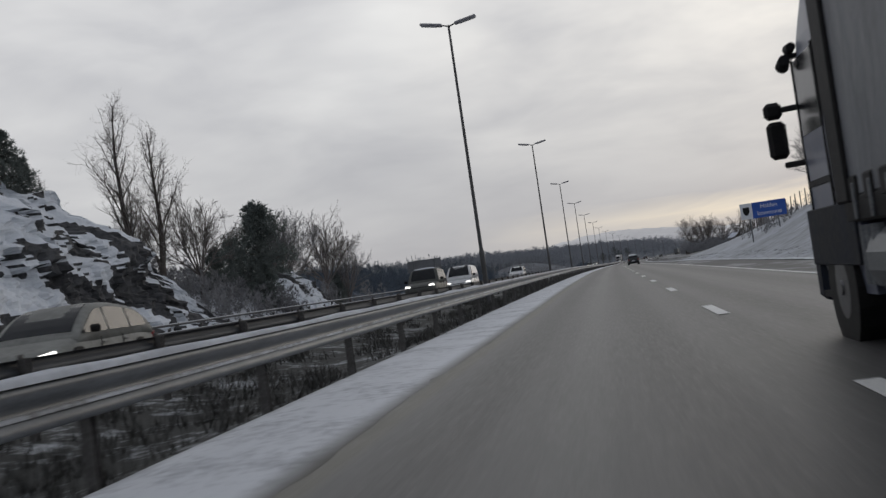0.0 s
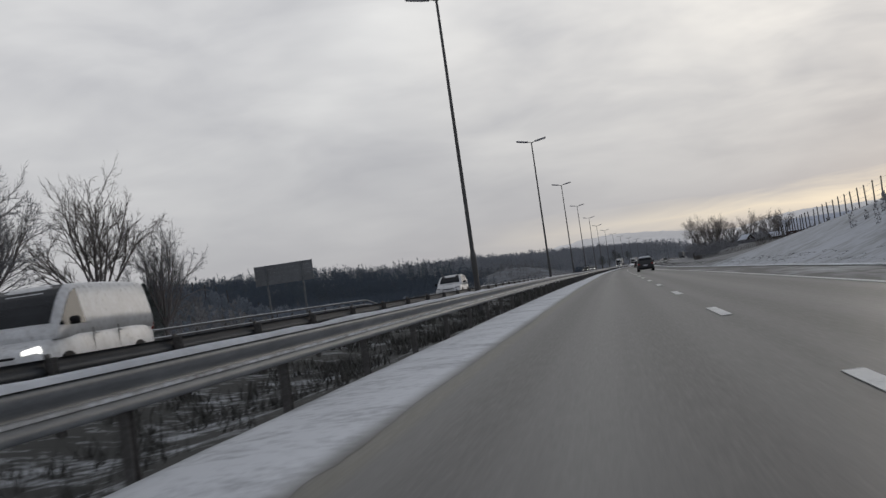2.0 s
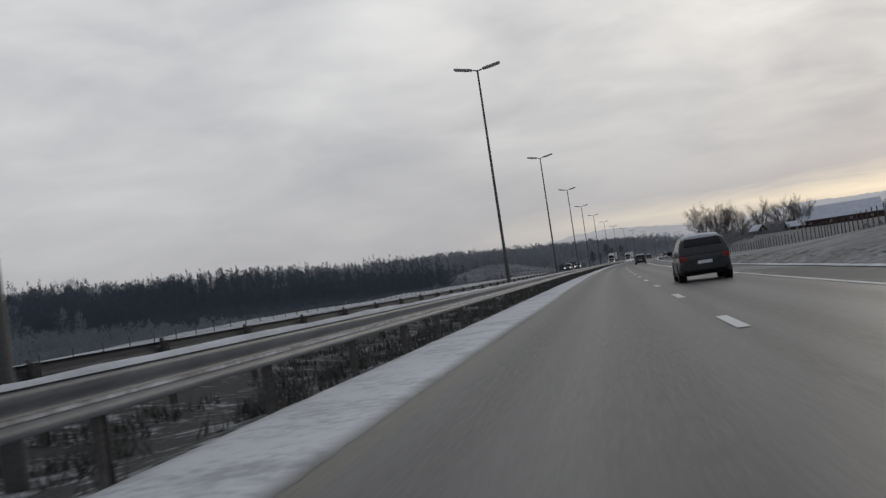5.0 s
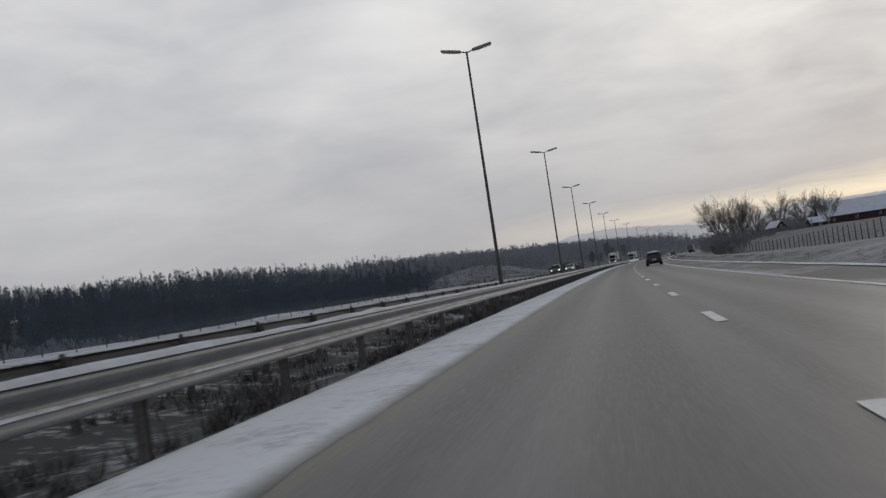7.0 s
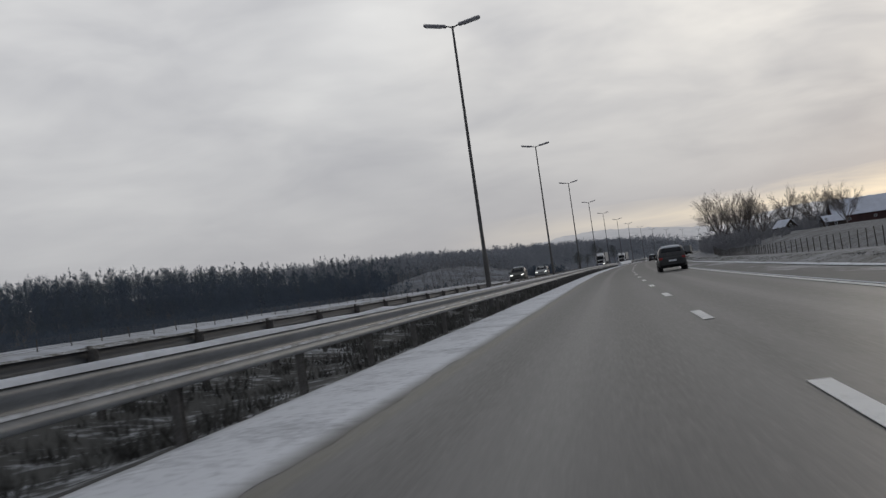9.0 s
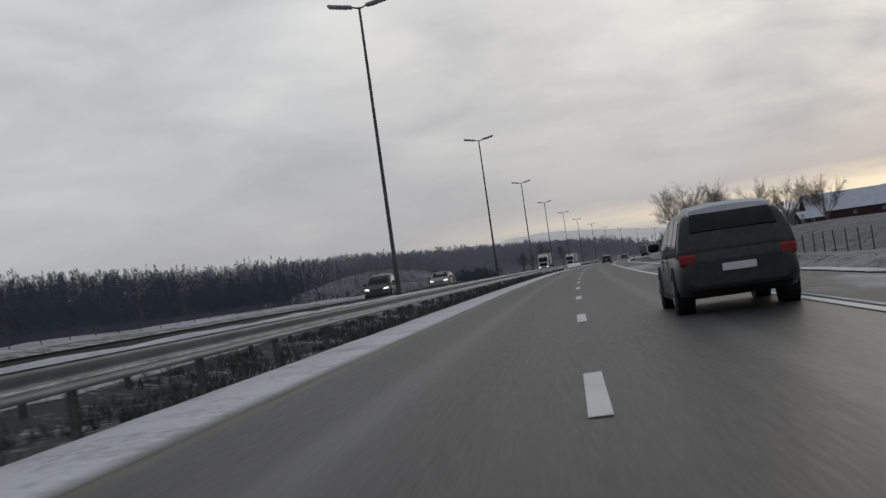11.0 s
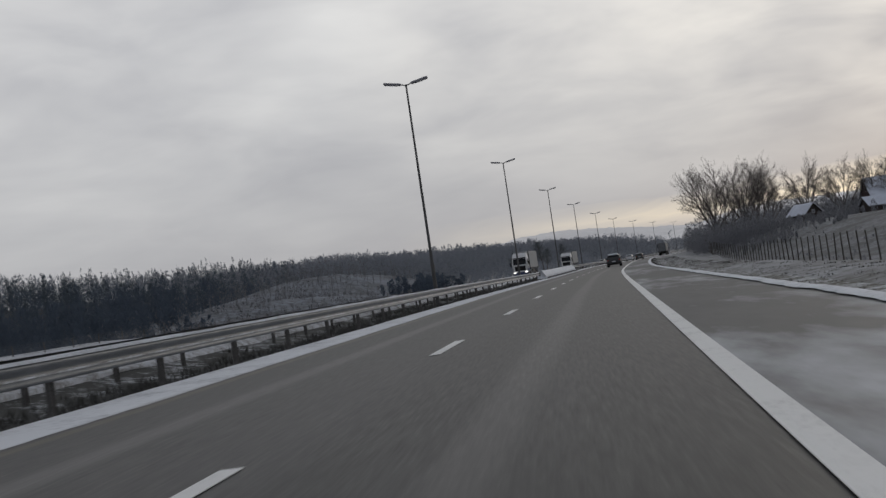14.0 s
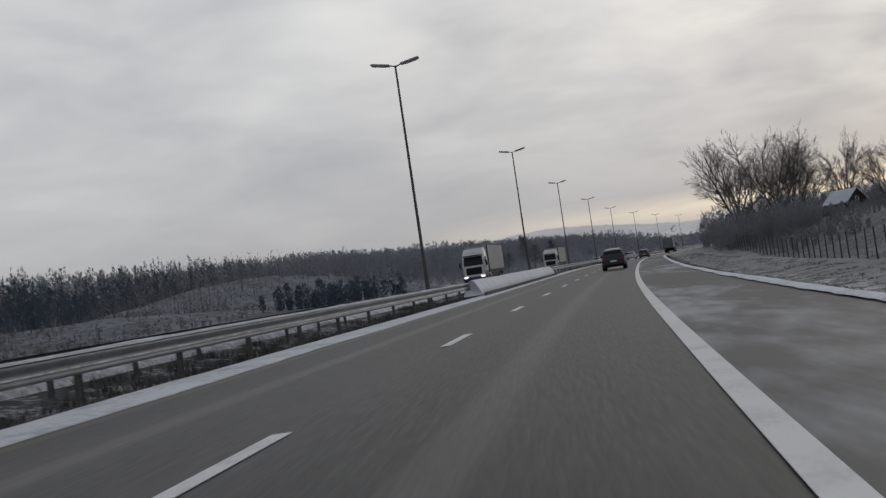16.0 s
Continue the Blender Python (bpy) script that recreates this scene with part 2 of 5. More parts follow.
# paler copy of WOODS: haze put into the colour before s = 330
WOODS_HAZED = material("hazed_winter_woods", (0.235, 0.267, 0.315), (0.195, 0.222, 0.262), rough=0.95, scale=0.03, fine=0.3, bump=0, thin=0.5, spec=0.1)
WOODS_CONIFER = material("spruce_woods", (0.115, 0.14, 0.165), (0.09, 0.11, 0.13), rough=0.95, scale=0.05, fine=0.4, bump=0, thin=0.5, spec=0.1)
# haze on the far hills is put into their colour and a glow
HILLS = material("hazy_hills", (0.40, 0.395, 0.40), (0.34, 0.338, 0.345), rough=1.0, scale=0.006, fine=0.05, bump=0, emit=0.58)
GLASS = material("car_glass", (0.02, 0.022, 0.025), (0.012, 0.013, 0.015), rough=0.2, scale=1, fine=5, bump=0, spec=0.2)
TYRE = material("tyre_rubber", (0.018, 0.018, 0.018), (0.035, 0.034, 0.032), rough=0.85, scale=5, fine=40, bump=0.2, spec=0.12)
RIM = material("wheel_rim", (0.18, 0.18, 0.185), (0.10, 0.10, 0.10), rough=0.4, metal=0.7, scale=6, fine=30, bump=0)
BLACK = material("black_plastic", (0.014, 0.014, 0.015), (0.022, 0.021, 0.021), rough=0.6, scale=6, fine=50, bump=0.1, spec=0.12)
WHITE_CAR = material("white_car_paint", (0.72, 0.73, 0.74), (0.52, 0.52, 0.52), rough=0.3, scale=1.2, fine=9, bump=0)
SILVER_CAR = material("silver_car_paint", (0.36, 0.37, 0.37), (0.24, 0.24, 0.235), rough=0.5, metal=0.0, spec=0.15, scale=1.2, fine=9, bump=0)
GREY_CAR = material("grey_green_car_paint", (0.12, 0.125, 0.115), (0.08, 0.08, 0.075), rough=0.5, metal=0.0, spec=0.12, scale=1.2, fine=9, bump=0)
NAVY_TRIM = material("dirty_navy_trim", (0.010, 0.014, 0.026), (0.018, 0.019, 0.022), rough=0.6, scale=2, fine=12, bump=0.1, spec=0.12)
BLACK_CAR = material("black_car_paint", (0.022, 0.023, 0.026), (0.04, 0.04, 0.04), rough=0.35, scale=1.2, fine=9, bump=0)
BLUE_CAB = material("blue_truck_paint", (0.05, 0.07, 0.17), (0.035, 0.045, 0.10), rough=0.35, scale=1.2, fine=9, bump=0)
PALE_CAB = material("pale_truck_paint", (0.19, 0.205, 0.26), (0.13, 0.14, 0.18), rough=0.35, scale=1.0, fine=9, bump=0)
TARP = material("truck_curtain", (0.40, 0.41, 0.42), (0.30, 0.305, 0.31), rough=0.6, scale=0.8, fine=6, bump=0.5, stretch=(1, 3, 0.5))
LIGHT_ON = material("headlamp_lit", (1.0, 0.97, 0.9), (0.9, 0.88, 0.82), rough=0.3, scale=5, fine=20, bump=0, emit=1.6)
TAIL = material("tail_lamp", (0.28, 0.02, 0.02), (0.18, 0.012, 0.012), rough=0.3, scale=5, fine=20, bump=0)
SIGN_BLUE = material("sign_blue", (0.03, 0.10, 0.42), (0.025, 0.08, 0.33), rough=0.45, scale=1, fine=9, bump=0)
SIGN_WHITE = material("sign_white", (0.75, 0.76, 0.78), (0.6, 0.62, 0.66), rough=0.45, scale=1, fine=9, bump=0)
SIGN_BACK = material("sign_back_aluminium", (0.20, 0.21, 0.22), (0.14, 0.145, 0.15), rough=0.55, metal=0.3, scale=0.7, fine=8, bump=0.1)
WOOD_POST = material("grey_timber", (0.11, 0.10, 0.09), (0.06, 0.055, 0.05), rough=0.9, scale=2, fine=20, bump=0.3, stretch=(1, 1, 0.2))
WIRE = material("fence_wire", (0.13, 0.13, 0.135), (0.09, 0.09, 0.09), rough=0.6, metal=0.5, scale=2, fine=20, bump=0)
RED_BARN = material("falu_red_boards", (0.06, 0.03, 0.03), (0.042, 0.022, 0.022), rough=0.85, scale=0.6, fine=6, bump=0.3, stretch=(1, 1, 0.1))
DARK_BOARD = material("dark_brown_boards", (0.06, 0.045, 0.038), (0.035, 0.028, 0.025), rough=0.85, scale=0.6, fine=6, bump=0.3, stretch=(1, 1, 0.1))
ROOF_SNOW = material("snow_on_roof", (0.62, 0.66, 0.74), (0.5, 0.53, 0.6), rough=0.85, scale=0.4, fine=4, bump=0.2)

SHOULDER_SNOW = material("shoulder_snow", (0.73, 0.75, 0.78), (0.43, 0.445, 0.47), rough=0.75, scale=0.7, fine=7, bump=0.9, spread=0.5, low=0.36, high=0.52)
across(SHOULDER_SNOW, [(-3.36, 0.46, (0.125, 0.119, 0.102), 1.0), (-5.35, 0.5, (0.10, 0.097, 0.088), 0.85)])
DUSTED = material("snow_dusted_asphalt", (0.46, 0.475, 0.49), (0.085, 0.083, 0.082), rough=0.65, scale=0.26, fine=2.2, bump=0.3, spread=0.28, stretch=(1, 0.2, 1), low=0.50, high=0.66)
FROSTGRASS = material("frosted_grass", (0.33, 0.34, 0.355), (0.12, 0.118, 0.11), rough=0.9, scale=0.12, fine=2.0, bump=0.8, spread=0.55, low=0.4, high=0.6)
# near lorry's curtain: the shade on its side is put into the colour
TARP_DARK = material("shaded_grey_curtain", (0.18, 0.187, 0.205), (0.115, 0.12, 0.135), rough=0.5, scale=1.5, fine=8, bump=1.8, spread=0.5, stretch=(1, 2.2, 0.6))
DARK_SILVER = material("dull_grey_car_paint", (0.27, 0.275, 0.255), (0.19, 0.19, 0.178), rough=0.5, metal=0.0, spec=0.12, scale=1.2, fine=9, bump=0)
DRY_GRASS = material("dead_grass", (0.092, 0.09, 0.082), (0.046, 0.046, 0.043), rough=0.95, scale=0.6, fine=6, bump=0)
# far copy of WOODS, paler because distance haze is painted into it
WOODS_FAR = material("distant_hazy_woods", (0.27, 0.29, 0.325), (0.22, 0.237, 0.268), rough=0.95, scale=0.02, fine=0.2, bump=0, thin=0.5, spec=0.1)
# darker steel than GALV, for the oncoming-side rails and pipes
GALV_DARK = material("dull_dark_steel", (0.052, 0.058, 0.066), (0.031, 0.034, 0.039), rough=0.65, metal=0.0, scale=1.2, fine=20, bump=0.1)
DITCH = material("frozen_ditch_grass", (0.30, 0.31, 0.32), (0.06, 0.058, 0.05), rough=0.95, scale=0.5, fine=4, bump=0.8, spread=0.6, low=0.5, high=0.66)
MEADOW = material("rough_winter_meadow", (0.255, 0.265, 0.28), (0.092, 0.093, 0.092), rough=0.95, scale=0.12, fine=1.5, bump=0.9, spread=0.6, low=0.44, high=0.62)
# dark floor: the dimness among the trees is put into its colour
FOREST_FLOOR = material("forest_floor", (0.085, 0.088, 0.092), (0.05, 0.051, 0.053), rough=0.95, scale=0.05, fine=0.6, bump=0.6)
MOUND = material("thin_snow_on_brush", (0.20, 0.22, 0.25), (0.075, 0.079, 0.085), rough=0.95, scale=0.12, fine=1.2, bump=0.7, spread=0.6, low=0.42, high=0.58)
SCRUB = material("brown_scrub_twigs", (0.31, 0.315, 0.33), (0.18, 0.18, 0.188), rough=0.95, scale=0.2, fine=1.5, bump=0, thin=0.5, spec=0.1)
THICKET = material("grey_thicket_twigs", (0.30, 0.306, 0.33), (0.24, 0.245, 0.264), rough=0.95, scale=0.1, fine=1.0, bump=0, thin=0.5, spec=0.1)
BARRIER_SNOW = material("wind_packed_snow", (0.80, 0.82, 0.85), (0.68, 0.70, 0.73), rough=0.75, scale=0.5, fine=6, bump=0.3)

# ---- the line of the road: s runs along the lane line, lat to its right ----
KNOTS = [i * 60.0 for i in range(13)]
BEND = [0.06, 0.102, -0.019, 0.093, 0.134, 0.125, 0.301, -0.004, 0.496, 0.189, 0.262, 0.405, 0.664]          # turn to the right, per 1000 m
GRADE = [0.101, -0.077, -0.378, -0.225, -0.31, -0.183, -0.086, -0.129, -0.348, 0.074, -0.162, -0.612, -0.234]         # per cent
STEP = 2.0
RS = np.arange(-1600.0, 4000.0, STEP)
_bend = np.interp(RS, KNOTS + [900.0, 960.0], BEND + [BEND[-1], 0.0]) * 1e-3
_bend[RS < -60] = 0
_turn = np.cumsum(_bend) * STEP
_turn -= np.interp(0, RS, _turn)
_rx, _ry = np.cumsum(np.sin(_turn)) * STEP, np.cumsum(np.cos(_turn)) * STEP
_rx, _ry = _rx - np.interp(0, RS, _rx), _ry - np.interp(0, RS, _ry)
_slope = np.interp(RS, KNOTS + [800.0], GRADE + [0.0]) * 1e-2
_slope[RS < -60] = 0
_rz = np.cumsum(_slope) * STEP
_rz -= np.interp(0, RS, _rz)
NEAR = 300.0
AVERAGE = 0.16


# crossfall of the carriageway: metres of fall per metre to the right
FALL_S, FALL = [-60, 45, 115, 205, 260, 310], [0.010, 0.012, 0.028, 0.031, 0.012, 0.0]


# the oncoming carriageway lies a little higher than ours
RISE_S, RISE = [-60, 50, 110, 300, 370, 480, 620, 720], [0.10, 0.14, 0.26, 0.28, 0.42, 0.36, 0.15, 0.0]


def crossfall(s, lat):
    ours = np.interp(s, FALL_S, FALL) * np.interp(lat, [-8.2, -5.7, 0.0, 6.5, 10.0], [0.0, 1.6, 0.0, -6.5, 0.0])
    return ours + np.interp(s, RISE_S, RISE) * np.interp(lat, [-26.0, -20.5, -10.0, -8.6], [0.0, 1.0, 1.0, 0.0])


def along(s, lat, z=0.0):
    """World places for road places (arrays or numbers)."""
    s, lat, z = np.broadcast_arrays(np.asarray(s, float), np.asarray(lat, float), np.asarray(z, float))
    th = np.interp(s, RS, _turn)
    close = np.clip(lat, -NEAR, NEAR)
    beyond = lat - close
    x = np.interp(s, RS, _rx) + close * np.cos(th) + beyond * math.cos(AVERAGE)
    y = np.interp(s, RS, _ry) - close * np.sin(th) - beyond * math.sin(AVERAGE)
    return np.stack([x, y, np.interp(s, RS, _rz) + crossfall(s, lat) + z], -1)


def heading(s):
    """Degrees to turn a thing that faces +y so that it faces along the road."""
    return -math.degrees(float(np.interp(s, RS, _turn)))


def at(s, lat, z=0.0, turn=0.0):
    p = along(s, lat, z)
    return pose(float(p[0]), float(p[1]), float(p[2]), 0, 0, heading(s) + turn)


def part(name, bm, mat, parent=None, label=""):
    """Links a bmesh as one mesh object, under a thing if one is given."""
    me = bpy.data.meshes.new(name)
    bm.normal_update()
    bm.to_mesh(me)
    bm.free()
    me.materials.append(mat)
    ob = new(name, me)
    if parent is not None:
        ob.parent = parent
    if label:
        ob["label"] = label
    return ob


def mesh(name, verts, faces, mat, parent=None, smooth=False):
    me = bpy.data.meshes.new(name)
    me.from_pydata([tuple(map(float, v)) for v in verts], [], faces)
    me.update()
    me.materials.append(mat)
    if smooth:
        me.polygons.foreach_set("use_smooth", [True] * len(me.polygons))
    ob = new(name, me)
    if parent is not None:
        ob.parent = parent
    return ob


def thing(name, m, label, category, group="", kind=""):
    ob = new(name)
    ob.empty_display_size = 0.2
    ob.matrix_basis = m
    return tagged(ob, label, category, group, kind)


def box(bm, cx, cy, cz, sx, sy, sz, bevel=0.0, m=None):
    r = bmesh.ops.create_cube(bm, size=1.0)["verts"]
    bmesh.ops.scale(bm, vec=(sx, sy, sz), verts=r)
    bmesh.ops.translate(bm, vec=(cx, cy, cz), verts=r)
    if bevel:
        edges = list({e for v in r for e in v.link_edges})
        out = bmesh.ops.bevel(bm, geom=edges, offset=bevel, segments=1, affect="EDGES")
        r = list({v for f in out["faces"] for v in f.verts} | {v for v in r if v.is_valid})
    if m is not None:
        bmesh.ops.transform(bm, matrix=m, verts=r)
    return r


def tube(bm, a, b, ra, rb=None, sides=8, caps=True):
    a, b = Vector(a), Vector(b)
    rb = ra if rb is None else rb
    rot = (b - a).to_track_quat("Z", "Y").to_matrix().to_4x4()
    m = Matrix.Translation((a + b) / 2) @ rot
    return bmesh.ops.create_cone(bm, cap_ends=caps, segments=sides, radius1=ra, radius2=rb, depth=(b - a).length, matrix=m)["verts"]


def ribbon(name, stations, profile, mat, parent=None, smooth=True, closed=False, uv=False):
    """A cross-section swept along the road; profile(s) gives (lat, z) pairs."""
    rings = [profile(s) for s in stations]
    n = len(rings[0])
    lat = np.array([[p[0] for p in r] for r in rings])
    zz = np.array([[p[1] for p in r] for r in rings])
    ss = np.repeat(np.asarray(stations)[:, None], n, 1)
    pts = along(ss, lat, zz).reshape(-1, 3)
    faces = []
    for i in range(len(stations) - 1):
        for j in range(n if closed else n - 1):
            k = (j + 1) % n
            faces.append((i * n + j, i * n + k, (i + 1) * n + k, (i + 1) * n + j))
    if closed:
        faces += [tuple(range(n)), tuple((len(stations) - 1) * n + j for j in reversed(range(n)))]
    ob = mesh(name, pts, faces, mat, parent, smooth)
    if uv:
        layer = ob.data.uv_layers.new(name="road")
        idx = np.empty(len(ob.data.loops), int)
        ob.data.loops.foreach_get("vertex_index", idx)
        flat = np.stack([lat.reshape(-1)[idx], ss.reshape(-1)[idx]], 1)
        layer.data.foreach_set("uv", flat.astype(np.float32).reshape(-1))
    return ob


def rough1(s, k=0.0, size=1.0):
    return noise.noise(Vector((s * size, k * 7.3, 3.1)))


# ---- ground ----
def ease(a, b, v):
    t = min(1.0, max(0.0, (v - a) / (b - a)))
    return t * t * (3 - 2 * t)


# the foot of the game fence: place along the road, offset, height over the road
FENCE = [(-60, 24, 6.5), (60, 23, 5.2), (120, 22, 3.4), (177, 23, 1.7), (240, 26, 0.5), (298, 29, -0.6), (373, 27, -1.6), (432, 22, -2.15), (500, 22, -2.1), (580, 20.5, -2.3), (640, 18, -1.4), (690, 17, 0.6)]
FS, FL, FZ = ([r[i] for r in FENCE] for i in range(3))


def ground(s, lat):
    """Height of the ground over the road's level."""
    bumpy = noise.noise(Vector((s * 0.03, lat * 0.03, 0.5)))
    fine = noise.noise(Vector((s * 0.16, lat * 0.16, 4.5)))
    if lat >= 0:
        if lat < 6.4:
            return -0.14
        fl, fz = float(np.interp(s, FS, FL)), float(np.interp(s, FS, FZ))
        if lat < fl:
            t = ease(8.5, fl, lat)
            dip = -0.35 * ease(6.4, 7.6, lat) * (1 - ease(8.0, 11.0, lat))
            return -0.05 + dip + fz * t + 0.05 * fine * ease(6.6, 9, lat)
        farm = 2.2 * ease(480, 660, s)
        far = 4 + 8 * ease(100, 500, lat)
        base = fz + (farm + 0.8 - min(fz, 2.0)) * ease(fl, fl + 26, lat) if s > 250 else fz + 1.2 * ease(fl, fl + 20, lat)
        return base + (far - 2) * ease(90, 420, lat) + (0.5 * bumpy + 0.15 * fine)
    l = -lat
    if l < 3.6:
        return -0.14
    if l < 9.7:
        return -0.06 - 0.16 * ease(5.2, 6.3, l) * (1 - ease(7.4, 8.6, l)) + 0.03 * fine
    if l < 20.0:
        return -0.14
    cut = ease(-110, -60, s) * (1 - ease(25, 120, s))
    rise = 6.5 * ease(27, 42, l) * cut
    berm = (0.82 + 0.16 * ease(235, 260, s) * (1 - ease(330, 380, s))) * ease(21, 28, l) * (1 - ease(36, 47, l)) * ease(130, 200, s) * (1 - ease(430, 500, s))
    drop = -2.6 * ease(28, 50, l) * ease(70, 190, s) + berm
    hill = 13.5 * ease(80, 270, l) + 8 * ease(270, 700, l) + 5.0 * ease(450, 800, s) * ease(150, 240, l)
    knoll = 11.0 * math.exp(-((s - 705) / 85) ** 2 - ((l - 88) / 26) ** 2) + 5.0 * math.exp(-((s - 552) / 42) ** 2 - ((l - 51) / 13) ** 2) + 1.2 * noise.noise(Vector((s * 0.09, lat * 0.09, 8))) * ease(450, 500, s) * ease(28, 40, l) * (1 - ease(85, 100, l))
    bank = 8.0 * math.exp(-((s - 170) / 36) ** 2 - ((l - 61) / 11) ** 2)
    return -0.05 + rise + drop + hill + knoll + bank + 0.35 * bumpy * ease(22, 60, l) + 0.12 * fine * ease(20.4, 24, l)


LATS = sorted({*[-2600, -1800, -1200, -800, -600, -450, -380, -330, -300, -270, -240, -215, -190, -170, -150, -135, -120, -105, -92, -80, -70, -61, -53, -47, -42, -38, -35, -32, -29.5, -27, -25, -23, -21.6, -20.4,
               -20.0, -9.72, -9.68, -8.8, -8.2, -7.4, -6.6, -6.0, -5.4, -5.0, -4.4, -3.61, -3.59, 0, 6.39, 6.41, 6.9, 7.6, 8.5, 9.5, 11, 13, 15, 17, 19, 21, 23, 25, 27, 29, 32, 36, 41, 47, 55, 65, 78, 95, 120, 150, 190, 250, 300,
               400, 600, 900, 1300, 1900, 2600]})
GS = np.concatenate([np.arange(-1500, -150, 150), np.arange(-150, 780, 4.0), np.arange(780, 1300, 30), np.arange(1300, 3901, 200)])
gl, gs = np.meshgrid(LATS, GS)
gz = np.array([[ground(s, lat) for lat in LATS] for s in GS])
gp = along(gs, gl, gz).reshape(-1, 3)
nl = len(LATS)
gf = [(i * nl + j, i * nl + j + 1, (i + 1) * nl + j + 1, (i + 1) * nl + j) for i in range(len(GS) - 1) for j in range(nl - 1)]
ground_ob = tagged(mesh("ground", gp, gf, FIELD, None, True), "snow-dusted winter fields, verges and a gravelly median", "ground", kind="structure")
for m in (VERGE, MEDIAN, FROSTGRASS, FOREST_FLOOR, MOUND, DITCH, MEADOW):
    ground_ob.data.materials.append(m)
zone = []
for i in range(len(GS) - 1):
    for j in range(nl - 1):
        mid = (LATS[j] + LATS[j + 1]) / 2
        zone.append(2 if -9.7 < mid < -3.6 else 6 if 6.4 < mid < 8.6 and GS[i] < 330 else 7 if mid > 19 and GS[i] > 270 else 1 if (-26 < mid < -20 or 6.4 < mid < 9) else 3 if mid > 0 and GS[i] > 150 else 3 if GS[i] > 900 else 5 if -104 < mid < -26 and 470 < GS[i] < 770 else 4 if mid < (-96 if GS[i] > 600 else -47 if GS[i] < 215 else -39) and GS[i] > 108 else 0)
ground_ob.data.polygons.foreach_set("material_index", zone)

# ---- carriageways ----
RSTA = np.concatenate([np.arange(-160, 900, 4.0), np.arange(900, 1700, 20.0)])
road = tagged(ribbon("road", RSTA, lambda s: [(l, 0.015 * (1 - abs(l) / 6) - (0.14 if abs(l) > 6.2 else 0)) for l in (-3.95, -3.5, -2.6, -1.75, -0.9, 0, 0.9, 1.75, 2.6, 3.5, 3.6)], ASPHALT, uv=True),
              "two-lane motorway of grey salted asphalt with snowy edges", "road", kind="structure")
road_oncoming = tagged(ribbon("road_oncoming", RSTA, lambda s: [(l, 0.0) for l in (-20.0, -18.0, -16.7, -15, -13.2, -11.4, -9.7)], ASPHALT_FAR, uv=True),
                       "oncoming carriageway of damp grey asphalt", "road", kind="structure")


def strip(name, s0, s1, l0, l1, z, mat, parent, label="", step=4.0):
    st = np.arange(s0, s1 + 0.1, step) if s1 - s0 > step else np.array([s0, s1])
    ob = ribbon(name, st, lambda s: [(l0, z - 0.006), (l0, z), (l1, z), (l1, z - 0.006)], mat, parent, False)
    if label:
        ob["label"] = label
    return ob


shoulder = tagged(ribbon("hard_shoulder", RSTA, lambda s: [(3.6, 0.006), (4.4, 0.0), (5.3, -0.01), (6.0, -0.02), (6.5, -0.03), (6.75, -0.3)], DUSTED, uv=True), "asphalt shoulder thinly dusted with drifted snow", "road", kind="structure")
for s, l0, l1 in ((365.6, 4.0, 5.7), (389.0, 4.8, 6.0)):
    strip("cross_line", s - 0.12, s + 0.12, l0, l1, 0.016, PAINT, shoulder, "white line across the shoulder")
strip("edge_line", -160, 330, 3.36, 3.52, 0.022, PAINT, road, "white painted edge line with snow on it")
strip("edge_line", 330, 1200, 3.44, 3.65, 0.022, PAINT, road, "broad white painted edge line with snow on it")
strip("snow_streak", 210, 345, 3.62, 3.72, 0.02, SNOW, shoulder, "thin line of snow beside the edge line")
strip("edge_line", -160, 1200, -16.8, -16.65, 0.012, PAINT, road_oncoming)
strip("yellow_line", -160, 1200, -10.0, -9.87, 0.012, YELLOW, road_oncoming)
DASH_GAP, DASH_FIRST = 12.48, 3.90
for i in range(-8, 75):
    s = DASH_FIRST + DASH_GAP * i
    strip("lane_dash", s - 1.55, s + 1.55, -0.085, 0.085, 0.026, PAINT, road, step=3.2)
for i in range(-8, 60):
    s = DASH_FIRST + DASH_GAP * i + 5
    strip("lane_dash", s - 1.55, s + 1.55, -14.08, -13.93, 0.012, PAINT, road_oncoming, step=3.2)


def snowbank(name, s0, s1, inner, outer, height, mat, label, seed, ragged=0.14, step=1.0, drift=0.0):
    """A low ploughed bank of snow with a ragged inner edge."""
    def ring(s):
        a = inner + drift * ease(300, 350, s) + ragged * (rough1(s, seed, 0.16) + 0.6 * rough1(s, seed + 3, 0.9) + 0.5 * rough1(s, seed + 9, 2.7)) * (1 if outer > inner else -1)
        w = outer - a
        h = height * (0.75 + 0.5 * rough1(s, seed + 1, 0.25) + 0.25 * rough1(s, seed + 2, 1.1))
        return [(a, 0.008), (a + 0.1 * w, 0.4 * h + 0.012), (a + 0.35 * w, 0.85 * h + 0.015), (a + 0.7 * w, h + 0.02), (a + 0.92 * w, 0.7 * h), (outer + 0.28 * rough1(s, seed + 5, 0.7) + 0.3 * rough1(s, seed + 6, 1.9), -0.12)]
    ob = ribbon(name, np.arange(s0, s1 + 0.1, step), ring, mat, uv=True)
    return tagged(ob, label, "snow", kind="structure")


snowbank("snow_shoulder", -120, 620, -3.55, -5.15, 0.032, SHOULDER_SNOW, "packed pale snow along the median shoulder", 1, 0.1, 0.35, -0.13)
snowbank("snow_shoulder", 620, 1100, -3.68, -5.15, 0.10, SHOULDER_SNOW, "packed pale snow along the median shoulder", 2, step=4.0)
